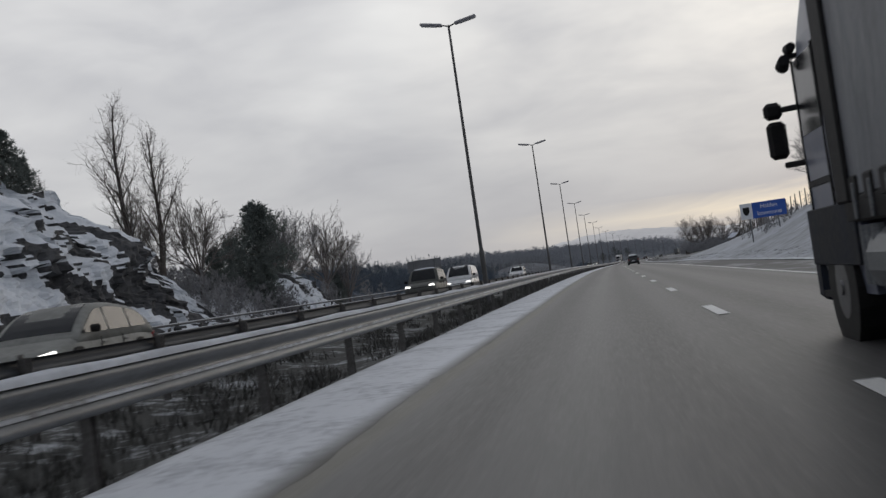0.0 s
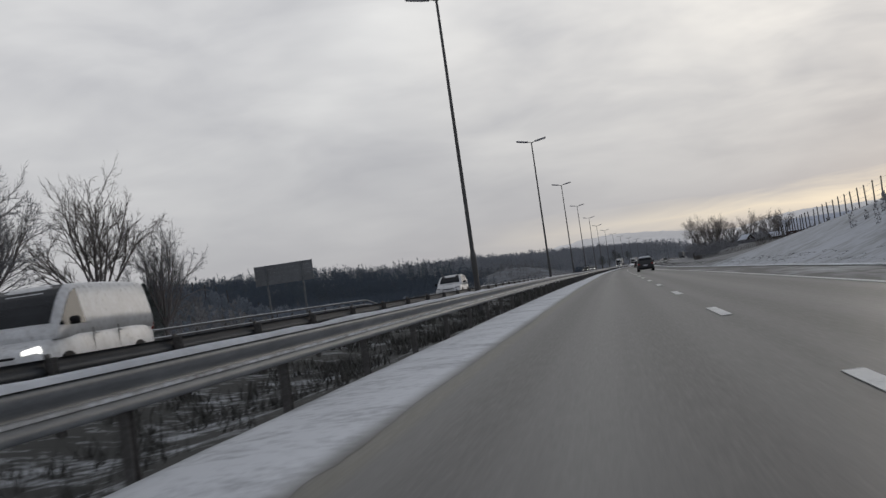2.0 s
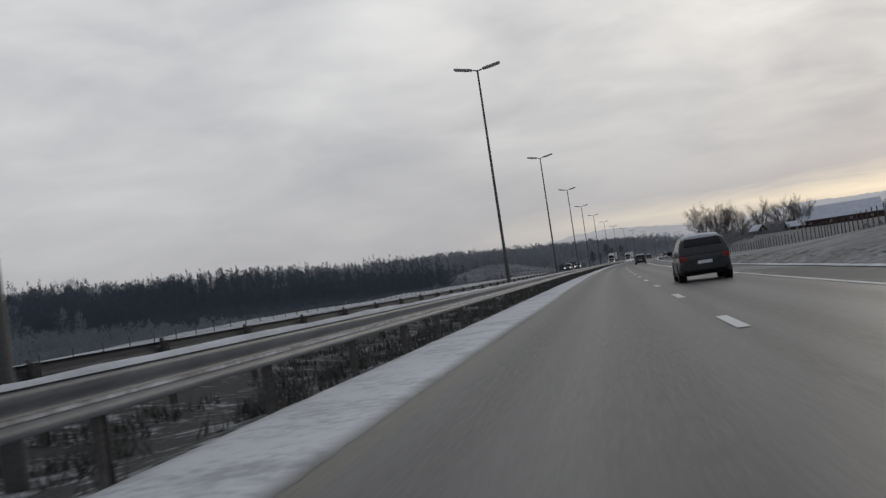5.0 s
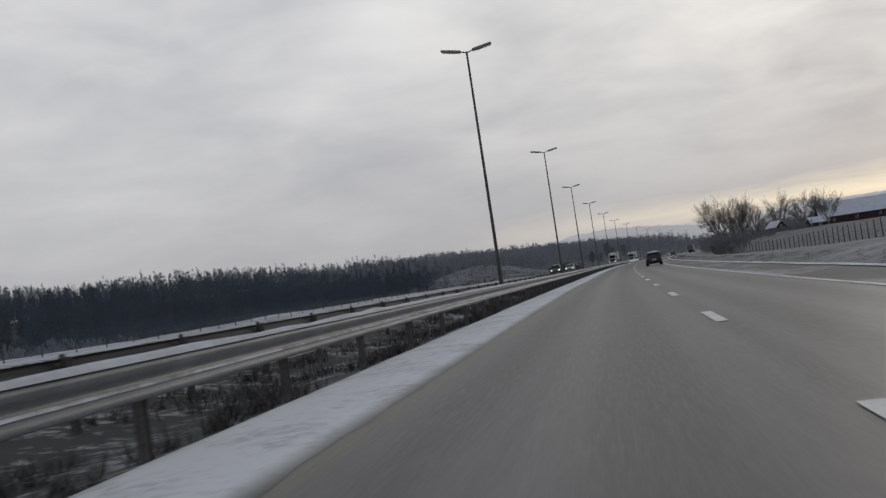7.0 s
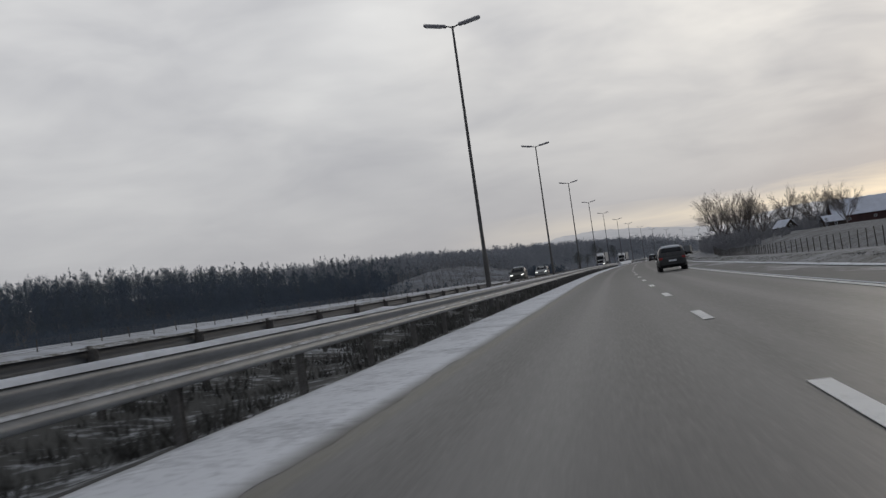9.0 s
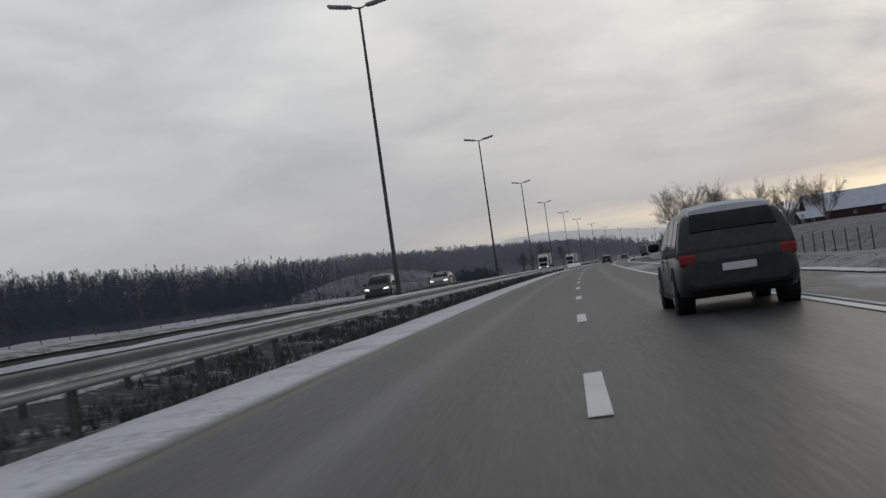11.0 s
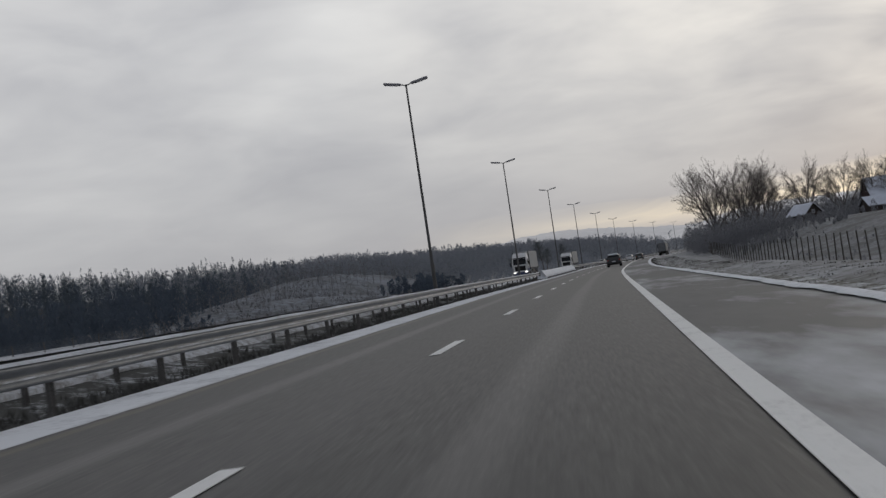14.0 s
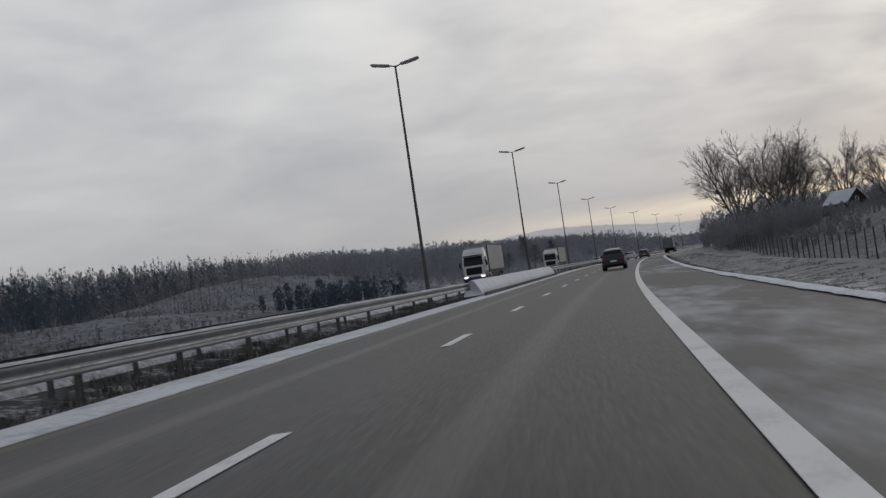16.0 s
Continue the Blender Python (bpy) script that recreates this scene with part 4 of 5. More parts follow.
def woods(name, label, spots, mat, rng, twigs, kind, broad=1.0):
    """Many far trees in one mesh: trunks and sprays of twigs, or clumps of needles on bare stems."""
    spots = np.asarray(spots)
    n, t = len(spots), twigs
    h = spots[:, 2]
    base = along(spots[:, 0], spots[:, 1], np.array([ground(s, lat) - 0.3 for s, lat in spots[:, :2]]))
    thick = h * 0.007 + 0.03
    turn = np.arange(3) * 2.1
    foot = base[:, None] + np.stack([thick[:, None] * np.cos(turn), thick[:, None] * np.sin(turn), np.zeros((n, 3))], -1)
    tip = base + np.stack([0 * h, 0 * h, h * (0.9 if kind == "pine" else 0.62)], -1)
    trunk = np.concatenate([foot, tip[:, None]], 1).reshape(-1, 3)
    k = np.arange(n) * 4
    tf = np.concatenate([np.stack([k + a, k + b, k + 3], 1) for a, b in ((0, 1), (1, 2), (2, 0))])
    a = rng.uniform(0, 6.283, (n, t))
    c, s = np.cos(a), np.sin(a)
    H = h[:, None]
    if kind == "pine":
        # tufts gathered in clumps that narrow towards the tip
        clumps = 9
        cu = np.linspace(0.28, 0.95, clumps)[None] + rng.uniform(-0.05, 0.05, (n, clumps))
        ca = rng.uniform(0, 6.283, (n, clumps))
        cr = H * 0.15 * rng.uniform(0.3, 1.1, (n, clumps)) * (1.04 - cu)
        pick = rng.integers(0, clumps, (n, t))
        row = np.arange(n)[:, None]
        size = H * 0.085 * rng.uniform(0.75, 1.25, (n, 1)) * (1.12 - cu[row, pick])
        px = cr[row, pick] * np.cos(ca[row, pick]) + size * rng.normal(size=(n, t))
        py = cr[row, pick] * np.sin(ca[row, pick]) + size * rng.normal(size=(n, t))
        pz = H * (cu[row, pick] + 0.032 * rng.normal(size=(n, t)))
        r = H * 0.027 * rng.uniform(0.6, 1.2, (n, t))
        qx, qy, qz = px + r * c, py + r * s, pz + r * rng.uniform(-0.2, 0.7, (n, t))
        half = r * 0.42 * broad
        ox, oy, oz = -s * half, c * half, half * rng.uniform(-1, 1, (n, t))
    else:
        w = H * 0.19 * rng.uniform(0.8, 1.3, (n, 1))
        u = rng.uniform(0.1, 1.0, (n, t))
        full = np.sin(u ** 1.15 * 2.95) ** 0.7
        d = np.sqrt(rng.uniform(0, 1, (n, t))) * w * full * 0.8
        px, py, pz = d * c, d * s, H * u * 0.9
        r = w * rng.uniform(0.25, 0.6, (n, t)) * (0.4 + 0.6 * full)
        a2 = a + rng.uniform(-0.9, 0.9, (n, t))
        qx, qy, qz = px + r * np.cos(a2), py + r * np.sin(a2), pz + H * rng.uniform(0.02, 0.10, (n, t)) * (0.6 + 0.8 * u)
        half = rng.uniform(0.10, 0.30, (n, t)) * broad
        ox, oy, oz = -np.sin(a2) * half, np.cos(a2) * half, half * rng.uniform(-1.4, 1.4, (n, t))
    P, Q, O = (np.stack(v, -1) for v in ((px, py, pz), (qx, qy, qz), (ox, oy, oz)))
    tri = np.stack([P - O, P + O, Q], 2) + base[:, None, None]
    leaf = tri.reshape(-1, 3)
    lf = np.arange(len(leaf)).reshape(-1, 3) + len(trunk)
    ob = mesh(name, np.concatenate([trunk, leaf]), np.concatenate([tf, lf]).tolist(), mat)
    return tagged(ob, label, "woods", kind="stuff")


rng = np.random.default_rng(77)
leafless, spruce, under = [], [], []
for s in np.arange(110, 1700, 4.6):
    for lat in np.arange(-84, -325, -9.0):
        ss, ll = s + rng.uniform(-3, 3), lat + rng.uniform(-5, 5)
        edge = -104 + 16 * noise.noise(Vector((ss * 0.012, 0, 9))) + 24 * ease(470, 520, ss) * (1 - ease(590, 640, ss)) - 60 * ease(740, 820, ss)
        if ll > edge or rng.uniform() < 0.12:
            continue
        dark = noise.noise(Vector((ss * 0.008, ll * 0.01, 2))) - 0.05 + (0.22 if ll < -150 else 0)
        h = rng.uniform(10, 15.5) * (0.95 + 0.3 * noise.noise(Vector((ss * 0.02, ll * 0.02, 5)))) * (0.58 + 0.42 * ease(80, 150, -ll))
        (spruce if dark > (0.06 if ss < 240 else -0.1) and rng.uniform() < 0.6 else leafless).append((ss, ll, h))
        for _ in range(2 if ll > edge - 26 else 0):
            under.append((ss + rng.uniform(-2, 2), ll + rng.uniform(-2, 4), rng.uniform(3, 6)))
# low brush from the wood's edge down towards the oncoming lanes
for _ in range(3000):
    ss, l = rng.uniform(205, 520), rng.uniform(0, 1) ** 1.1 * 62 + 38
    if l > 40 + 6 * ease(470, 520, ss) + 4 * noise.noise(Vector((ss * 0.05, 0, 3))):
        under.append((ss, -l, (1.8 + 4.0 * ease(36, 100, l)) * rng.uniform(0.7, 1.15)))
under += [(rng.uniform(118, 222), -rng.uniform(47, 72), rng.uniform(1.0, 2.6)) for _ in range(650)]
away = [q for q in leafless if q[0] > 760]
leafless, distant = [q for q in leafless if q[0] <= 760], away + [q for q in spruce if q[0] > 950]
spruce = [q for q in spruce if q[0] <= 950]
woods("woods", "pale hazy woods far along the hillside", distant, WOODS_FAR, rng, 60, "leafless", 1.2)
for hazed, paint in ((True, WOODS_HAZED), (False, WOODS)):
    woods("woods", "pale hazed leafless woods along the far hillside" if hazed else "leafless dark woods along the far hillside", [q for q in leafless if (q[0] < 330) == hazed], paint, rng, 300, "leafless", 0.36)
    woods("undergrowth", "pale hazed undergrowth below the woods" if hazed else "grey undergrowth along the edge of the woods", [q for q in under if (q[0] < 330) == hazed], paint, rng, 85, "leafless", 0.45)
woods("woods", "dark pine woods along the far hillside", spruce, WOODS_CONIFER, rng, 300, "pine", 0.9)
# the nearer birches on the snowy knoll
knoll = [(rng.uniform(628, 745), -rng.uniform(68, 106), rng.uniform(4, 7.5)) for _ in range(420)] + [(rng.uniform(505, 600), -rng.uniform(40, 63), rng.uniform(1.8, 4.2)) for _ in range(170)]
woods("birch_grove", "slim frosted birches on a snowy knoll", knoll, FROST, rng, 9, "leafless", 0.3)
# thickets round the farm
hem = []
for _ in range(420):
    ss = rng.uniform(600, 735)
    hem.append((ss, float(np.interp(ss, FS, FL)) + 1.5 + 20 * rng.uniform(), rng.uniform(0.8, 2.4)))
thick = hem + [(rng.uniform(674, 706), rng.uniform(13, 30), rng.uniform(5, 9)) for _ in range(45)] + [(rng.uniform(650, 720), rng.uniform(15, 33), rng.uniform(2, 6.5)) for _ in range(260)] + [(rng.uniform(775, 830), rng.uniform(20, 125), rng.uniform(6, 11)) for _ in range(260)] + [(rng.uniform(690, 740), rng.uniform(50, 60), rng.uniform(2, 5)) for _ in range(50)] + [(rng.uniform(698, 717), rng.uniform(34, 50), rng.uniform(1.4, 3.2)) for _ in range(110)] + [(rng.uniform(737, 768), rng.uniform(30, 74), rng.uniform(4, 7.5)) for _ in range(170)]
woods("thicket", "grey leafless thicket round the farm", thick, THICKET, rng, 190, "leafless", 0.26)
# scrub along the oncoming verge and beyond the crossing
scrub = [(rng.uniform(34, 112), -rng.uniform(31, 46), rng.uniform(1.5, 3.5)) for _ in range(170)] + [(rng.uniform(38, 72), -rng.uniform(28.5, 40), rng.uniform(1.5, 3.4)) for _ in range(130)]
woods("scrub", "brown leafless scrub beside the oncoming lanes", scrub, SCRUB, rng, 90, "leafless", 0.3)
heath = [(rng.uniform(76, 104), rng.uniform(13.5, 19), rng.uniform(0.6, 1.7)) for _ in range(46)]
for _ in range(420):
    ss = rng.uniform(40, 250)
    heath.append((ss, float(np.interp(ss, FS, FL)) + rng.uniform(-0.8, 4.5), rng.uniform(0.4, 1.3)))
woods("heather", "dark frosted heather and brushwood on the snowy bank", heath, SCRUB, rng, 46, "leafless", 0.3)
rank = []
for _ in range(800):
    ss = rng.uniform(330, 690)
    rank.append((ss, float(np.interp(ss, FS, FL)) + 0.9 + 15 * rng.uniform() ** 1.5, rng.uniform(0.25, 0.8)))
woods("rank_grass", "rank frosted weeds and brush behind the game fence", rank, THICKET, rng, 34, "leafless", 0.35)
frosty = [(rng.uniform(460, 640), -rng.uniform(30, 74), rng.uniform(0.3, 1.2)) for _ in range(2600)] + [(rng.uniform(470, 640), -rng.uniform(34, 70), rng.uniform(1.0, 2.4)) for _ in range(90)]
dark = [(rng.uniform(556, 600), -rng.uniform(27, 34), rng.uniform(1.6, 3.4)) for _ in range(70)]
woods("scrub", "dark leafless bushes beyond the oncoming lanes", dark, WOODS, rng, 130, "leafless", 0.4)
woods("scrub", "frosted low scrub on snowy mounds", frosty, FROST, rng, 30, "leafless", 0.25)
beyond = [(rng.uniform(850, 1100), -rng.uniform(45, 170), rng.uniform(5, 10)) for _ in range(420)]
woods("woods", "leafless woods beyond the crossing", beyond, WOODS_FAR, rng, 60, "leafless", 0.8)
far_right = [(rng.uniform(900, 1700), rng.uniform(30, 260), rng.uniform(8, 14)) for _ in range(900)] + [(rng.uniform(1000, 1900), -rng.uniform(30, 180), rng.uniform(8, 13)) for _ in range(700)]
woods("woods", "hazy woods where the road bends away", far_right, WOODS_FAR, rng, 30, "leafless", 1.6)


def tussocks(name, label, spots, mat, rng, blades, tall):
    """Dead grass: many thin bent blades in one mesh."""
    spots = np.asarray(spots)
    n = len(spots)
    base = along(spots[:, 0], spots[:, 1], np.array([ground(s, lat) - 0.02 for s, lat in spots[:, :2]]))
    a = rng.uniform(0, 6.283, (n, blades))
    L = tall * rng.uniform(0.5, 1.2, (n, blades))
    out = L * rng.uniform(0.2, 0.8, (n, blades))
    foot = base[:, None] + np.stack([0.12 * rng.normal(size=(n, blades)), 0.12 * rng.normal(size=(n, blades)), 0 * a], -1)
    top = foot + np.stack([out * np.cos(a), out * np.sin(a), L * 0.8], -1)
    wide = np.stack([-np.sin(a) * 0.012, np.cos(a) * 0.012, 0 * a], -1)
    v = np.stack([foot - wide, foot + wide, top], 2).reshape(-1, 3)
    return tagged(mesh(name, v, np.arange(len(v)).reshape(-1, 3).tolist(), mat), label, "grass", kind="stuff")


med = [(rng.uniform(-45, 560), -rng.uniform(5.25, 8.6)) for _ in range(8200)]
med = [q for q in med if noise.noise(Vector((q[0] * 0.25, q[1] * 0.9, 6))) > -0.12]
tussocks("dead_grass", "dead brown grass poking through the median snow", med, DRY_GRASS, rng, 16, 0.30)
right = [(rng.uniform(-20, 620), rng.uniform(0, 1) ** 1.6 * 4 + 6.45) for _ in range(5200)]
tussocks("dead_grass", "dead frosted grass along the outer verge", right, DRY_GRASS, rng, 14, 0.08)

# ---- rock cuttings ----
def stair(h, flat):
    """Steps: upright for a while, then a ledge."""
    f = math.floor(h)
    return f + ease(1 - flat, 1.0, h - f)


def crag(name, s0, s1, foot, depth, height, seed, label, fall, snowy, slab=lambda s: 0.0, nx=90, ny=46, rugged=1.0):
    """A blasted rock face with dipping ledges; flat ledges and the top carry snow."""
    verts, faces = [], []
    for i in range(nx + 1):
        u = i / nx
        s = s0 + (s1 - s0) * u
        env = ease(-0.2, 0.25, u) * (1 - ease(fall, 1.02, u)) ** 0.8
        top = height * max(0.04, env) * (0.98 + 0.1 * noise.noise(Vector((u * 5, seed, 0.3))) + 0.08 * noise.noise(Vector((u * 23, seed, 1.3))))
        for j in range(ny + 1):
            v = j / ny
            z = top * min(1.0, v * 1.25) ** 0.9
            q = Vector((s * 0.22, z * 0.35, seed))
            warp = noise.noise(q * 1.2) * 1.1 + 0.4 * noise.noise(q * 3.3)
            back = depth * (0.12 * v + 0.95 * max(0.0, v - 0.55) ** 1.3 * 2.0)
            steps = 1.15 * stair(z * 0.42 + s * 0.30 + warp, 0.35) - 1.15 * s * 0.30 + 0.42 * (stair(z * 1.3 - s * 0.25 + 1.7 * warp, 0.4) + s * 0.25)
            blocks = 0.8 * noise.cell(Vector((s * 0.35 + z * 0.25 + warp, z * 0.3 - s * 0.1, seed))) + 0.3 * noise.cell(Vector((s * 1.1 + z * 0.6, z * 0.9 + warp, seed + 3)))
            smooth = 1 - 0.85 * slab(s)
            jag = (steps * 0.55 + blocks * 0.55 + 0.25 * noise.noise(q * 9) - 0.8) * smooth
            fade = ease(0.0, 0.06, v) * (1 - 0.6 * ease(0.7, 0.95, v))
            verts.append(along(s + 0.25 * noise.noise(q * 7) * fade, -(foot + back + rugged * jag * fade), z - 0.4))
    for i in range(nx):
        for j in range(ny):
            a = i * (ny + 1) + j
            faces.append((a, a + 1, a + ny + 2, a + ny + 1))
    ob = tagged(mesh(name, verts, faces, ROCK), label, "rock", kind="structure")
    ob.data.materials.append(FRESH_SNOW)
    ob.data.update()
    idx = []
    for p in ob.data.polygons:
        c = p.center
        dip, over = 0.8 * c.y - 0.6 * c.z, 0.6 * c.y + 0.8 * c.z
        lean = Vector((c.x * 0.2, dip * 0.14, over * 0.5))
        score = abs(p.normal.z) * 0.34 + 0.8 * noise.noise(lean) + 0.45 * noise.noise(lean * 2.3) + 0.01 * c.z + snowy(c.y, c.z)
        idx.append(1 if score > 0.31 else 0)
    ob.data.polygons.foreach_set("material_index", idx)
    return ob


crag("rock_face", -44, 33.5, 26.5, 8, 10.6, 4.0, "dark blasted rock face with snow on its ledges", 0.89, lambda y, z: 1.5 * (1 - ease(-1.2, 1.6, y - 6.6 - 1.7 * (z - 3.2))) * ease(0.6, 1.6, z) + 0.03, lambda s: 1 - ease(4, 12, s), 260, 90)
crag("rock_knob", 63, 79, 29.5, 5, 4.9, 7.0, "small snow-covered rock beside the oncoming lanes", 0.6, lambda y, z: 0.28, lambda s: 0.0, 90, 50, 0.65)

# ---- signs ----
sign = thing("municipality_sign", at(74, 13.3, ground(74, 13.3), -4), "blue and white municipality border sign on two steel posts", "road sign")
SZ = 2.95 - ground(74, 13.3)
for x in (-1.3, 1.3):
    bm = bmesh.new()
    tube(bm, (x, 0.06, -0.5), (x, 0.06, SZ + 1.4), 0.06, 0.06, 10)
    part("post", bm, GALV, sign)
bm = bmesh.new()
box(bm, 0.55, 0, SZ + 0.75, 3.1, 0.04, 1.5, 0.01)
blue_panel = part("blue_panel", bm, SIGN_BLUE, sign, "blue panel with two lines of white writing")
bm = bmesh.new()
box(bm, -1.56, 0, SZ + 0.75, 1.1, 0.04, 1.5, 0.01)
white_panel = part("white_panel", bm, SIGN_WHITE, sign, "white panel with a dark coat of arms")
for text, z in (("Halden", 1.07), ("kommune", 0.42)):
    words = bpy.data.curves.new("word", "FONT")
    words.body, words.size, words.extrude, words.align_x, words.align_y = text, 0.56, 0.004, "CENTER", "CENTER"
    word = new("word", words)
    word.parent = blue_panel
    word.matrix_basis = pose(0.55, -0.028, SZ + z, 90, 0, 0)
    words.materials.append(SIGN_WHITE)
bm = bmesh.new()
shield = [(-0.3, 0.38), (0.3, 0.38), (0.3, -0.05), (0.18, -0.3), (0, -0.42), (-0.18, -0.3), (-0.3, -0.05)]
lo = [bm.verts.new((-1.56 + x, -0.022, SZ + 0.75 + z)) for x, z in shield]
hi = [bm.verts.new((-1.56 + x, -0.03, SZ + 0.75 + z)) for x, z in shield]
bm.faces.new(hi)
for i in range(len(shield)):
    bm.faces.new((lo[i], lo[(i + 1) % 7], hi[(i + 1) % 7], hi[i]))
part("coat_of_arms", bm, BLACK, white_panel)

# the back of a large direction sign for the oncoming traffic
BOARD_S, BOARD_LAT, BOARD_Z, BOARD_W, BOARD_H = 98.0, -23.4, 2.85, 4.0, 1.32
board = thing("direction_sign", at(BOARD_S, BOARD_LAT, ground(BOARD_S, BOARD_LAT), 0), "large direction sign seen from its grey unpainted back", "road sign")
BZ = BOARD_Z - ground(BOARD_S, BOARD_LAT)
for x in (-0.3, 0.32):
    for lean in (0,):
        bm = bmesh.new()
        tube(bm, (x * BOARD_W, -0.08, -0.5), (x * BOARD_W, -0.08, BZ + BOARD_H), 0.07, 0.07, 10)
        part("post", bm, GALV, board)
for i in range(5):
    bm = bmesh.new()
    h = BOARD_H / 5
    box(bm, 0, 0.02, BZ + h * (i + 0.5), BOARD_W, 0.035, h - 0.004, 0.001)
    part("panel", bm, SIGN_BACK, board)
for x in (-0.5, 0.5):
    bm = bmesh.new()
    box(bm, x * BOARD_W, 0, BZ + BOARD_H / 2, 0.06, 0.08, BOARD_H + 0.06, 0.008)
    part("frame", bm, SIGN_BACK, board)

# ---- the game fence ----
def game_fence(pts, gap, height, label, thick=0.075, timber=WOOD_POST):
    fence = thing("game_fence", Matrix.Identity(4), label, "fence")
    bm = bmesh.new()
    tube(bm, (0, 0, -0.5), (0, 0, height), thick, thick * 0.8, 8)
    first = part("post", bm, timber, fence)
    s0, s1 = pts[0][0], pts[-1][0]
    where = []
    for i, s in enumerate(np.arange(s0, s1, gap)):
        lat = float(np.interp(s, [p[0] for p in pts], [p[1] for p in pts]))
        z = ground(s, lat)
        where.append((s, lat, z))
        ob = first if i == 0 else first.copy()
        if i:
            scene.collection.objects.link(ob)
        ob.matrix_basis = at(s, lat, z) @ Euler((radians(random.uniform(-2, 2)), radians(random.uniform(-2, 2)), 0)).to_matrix().to_4x4()
    sts = np.array([w[0] for w in where])
    lats, zs = [w[1] for w in where], [w[2] for w in where]
    for h in [f * height for f in (0.1, 0.25, 0.4, 0.56, 0.74, 0.93)]:
        def wire(s, h=h):
            lat, z = float(np.interp(s, sts, lats)), float(np.interp(s, sts, zs)) + h
            return [(lat - 0.006, z), (lat, z + 0.01), (lat + 0.006, z)]
        ribbon("wire", sts, wire, WIRE, fence, False, True)
    return fence


game_fence([(s, lat + 0.4) for s, lat, z in FENCE], 3.8, 2.6, "tall game fence of grey timber posts and wire")
game_fence([(140, -57.5), (222, -57.5)], 4.6, 2.3, "game fence of timber posts along a brushy bank", 0.07)
game_fence([(150, -26.0), (480, -26.0)], 3.2, 0.55, "low wire fence along the snowy field", 0.035, POST)

# ---- the farm ----
def building(name, m, length, width, eave, ridge_z, wall, label, overhang=0.4, windows=()):
    """A gabled timber house: walls, two snowy roof slopes, gable boards, door and windows."""
    house = thing(name, m, label, "house", "farm buildings")
    L, W = length / 2, width / 2
    bm = bmesh.new()
    prof = [(-W, -0.5), (W, -0.5), (W, eave), (0, ridge_z - 0.12), (-W, eave)]
    a = [bm.verts.new((-L, y, z)) for y, z in prof]
    b = [bm.verts.new((L, y, z)) for y, z in prof]
    bm.faces.new(a[::-1])
    bm.faces.new(b)
    for i in range(5):
        bm.faces.new((a[i], a[(i + 1) % 5], b[(i + 1) % 5], b[i]))
    part("wall", bm, wall, house)
    slope = math.atan2(ridge_z - eave, W)
    run = math.hypot(ridge_z - eave, W) + overhang
    for side in (-1, 1):
        bm = bmesh.new()
        box(bm, 0, run / 2, 0, length + 2 * overhang, run, 0.22, 0.05)
        mm = Matrix.Translation((0, 0, ridge_z + 0.05)) @ Euler((0, 0, 0 if side > 0 else math.pi)).to_matrix().to_4x4() @ Euler((-slope, 0, 0)).to_matrix().to_4x4()
        bmesh.ops.transform(bm, matrix=mm, verts=bm.verts)
        part("roof", bm, ROOF_SNOW, house, "roof slope under smooth blue-white snow")
        for e in (-1, 1):
            bm = bmesh.new()
            box(bm, e * (L + overhang - 0.05), run / 2, -0.2, 0.1, run, 0.2)
            bmesh.ops.transform(bm, matrix=mm, verts=bm.verts)
            part("gable_board", bm, DARK_BOARD, house)
    for face, x, z, w, h in windows:
        bm = bmesh.new()
        mm = {"s": Matrix.Translation((x, -W - 0.02, z)), "w": Matrix.Translation((-L - 0.02, x, z)) @ Euler((0, 0, -math.pi / 2)).to_matrix().to_4x4(), "e": Matrix.Translation((L + 0.02, x, z)) @ Euler((0, 0, math.pi / 2)).to_matrix().to_4x4()}[face]
        for dx, dz, sx, sz in ((-w / 2, 0, 0.1, h + 0.1), (w / 2, 0, 0.1, h + 0.1), (0, h / 2, w, 0.1), (0, -h / 2, w, 0.1), (0, 0, 0.05, h)):
            box(bm, dx, 0, dz, sx, 0.06, sz)
        bmesh.ops.transform(bm, matrix=mm, verts=bm.verts)
        win = part("window", bm, SIGN_WHITE, house, "white-framed window")
        bm = bmesh.new()
        box(bm, 0, 0.01, 0, w, 0.02, h)
        bmesh.ops.transform(bm, matrix=mm, verts=bm.verts)
        part("pane", bm, GLASS, win)
    return house


building("cottage", at(724, 45, ground(724, 45), -52), 7.0, 6.4, 2.8, 5.6, DARK_BOARD, "small dark timber cottage with a snowy roof", windows=(("e", 0, 3.3, 0.9, 0.9), ("s", -1.6, 1.5, 1.0, 1.1), ("s", 1.6, 1.5, 1.0, 1.1)))
building("shed", at(704, 62, ground(704, 62), 20), 8.0, 6.0, 2.3, 4.6, DARK_BOARD, "low dark timber shed with a snowy roof", windows=(("s", 0, 1.4, 1.0, 1.0),))
building("barn", at(744, 84, ground(744, 84), 6), 42.0, 19.0, 3.6, 10.2, RED_BARN, "long red timber barn with a broad snow-covered roof", windows=tuple(("s", -15 + 10 * i, 1.9, 1.0, 0.9) for i in range(4)))

# ---- vehicles ----
def loft(bm, rings):
    """Joins rings of equal length, capped at both ends."""
    vs = [[bm.verts.new(p) for p in r] for r in rings]
    n = len(rings[0])
    for a, b in zip(vs, vs[1:]):
        for k in range(n):
            bm.faces.new((a[k], a[(k + 1) % n], b[(k + 1) % n], b[k]))
    bm.faces.new(vs[0][::-1])
    bm.faces.new(vs[-1])


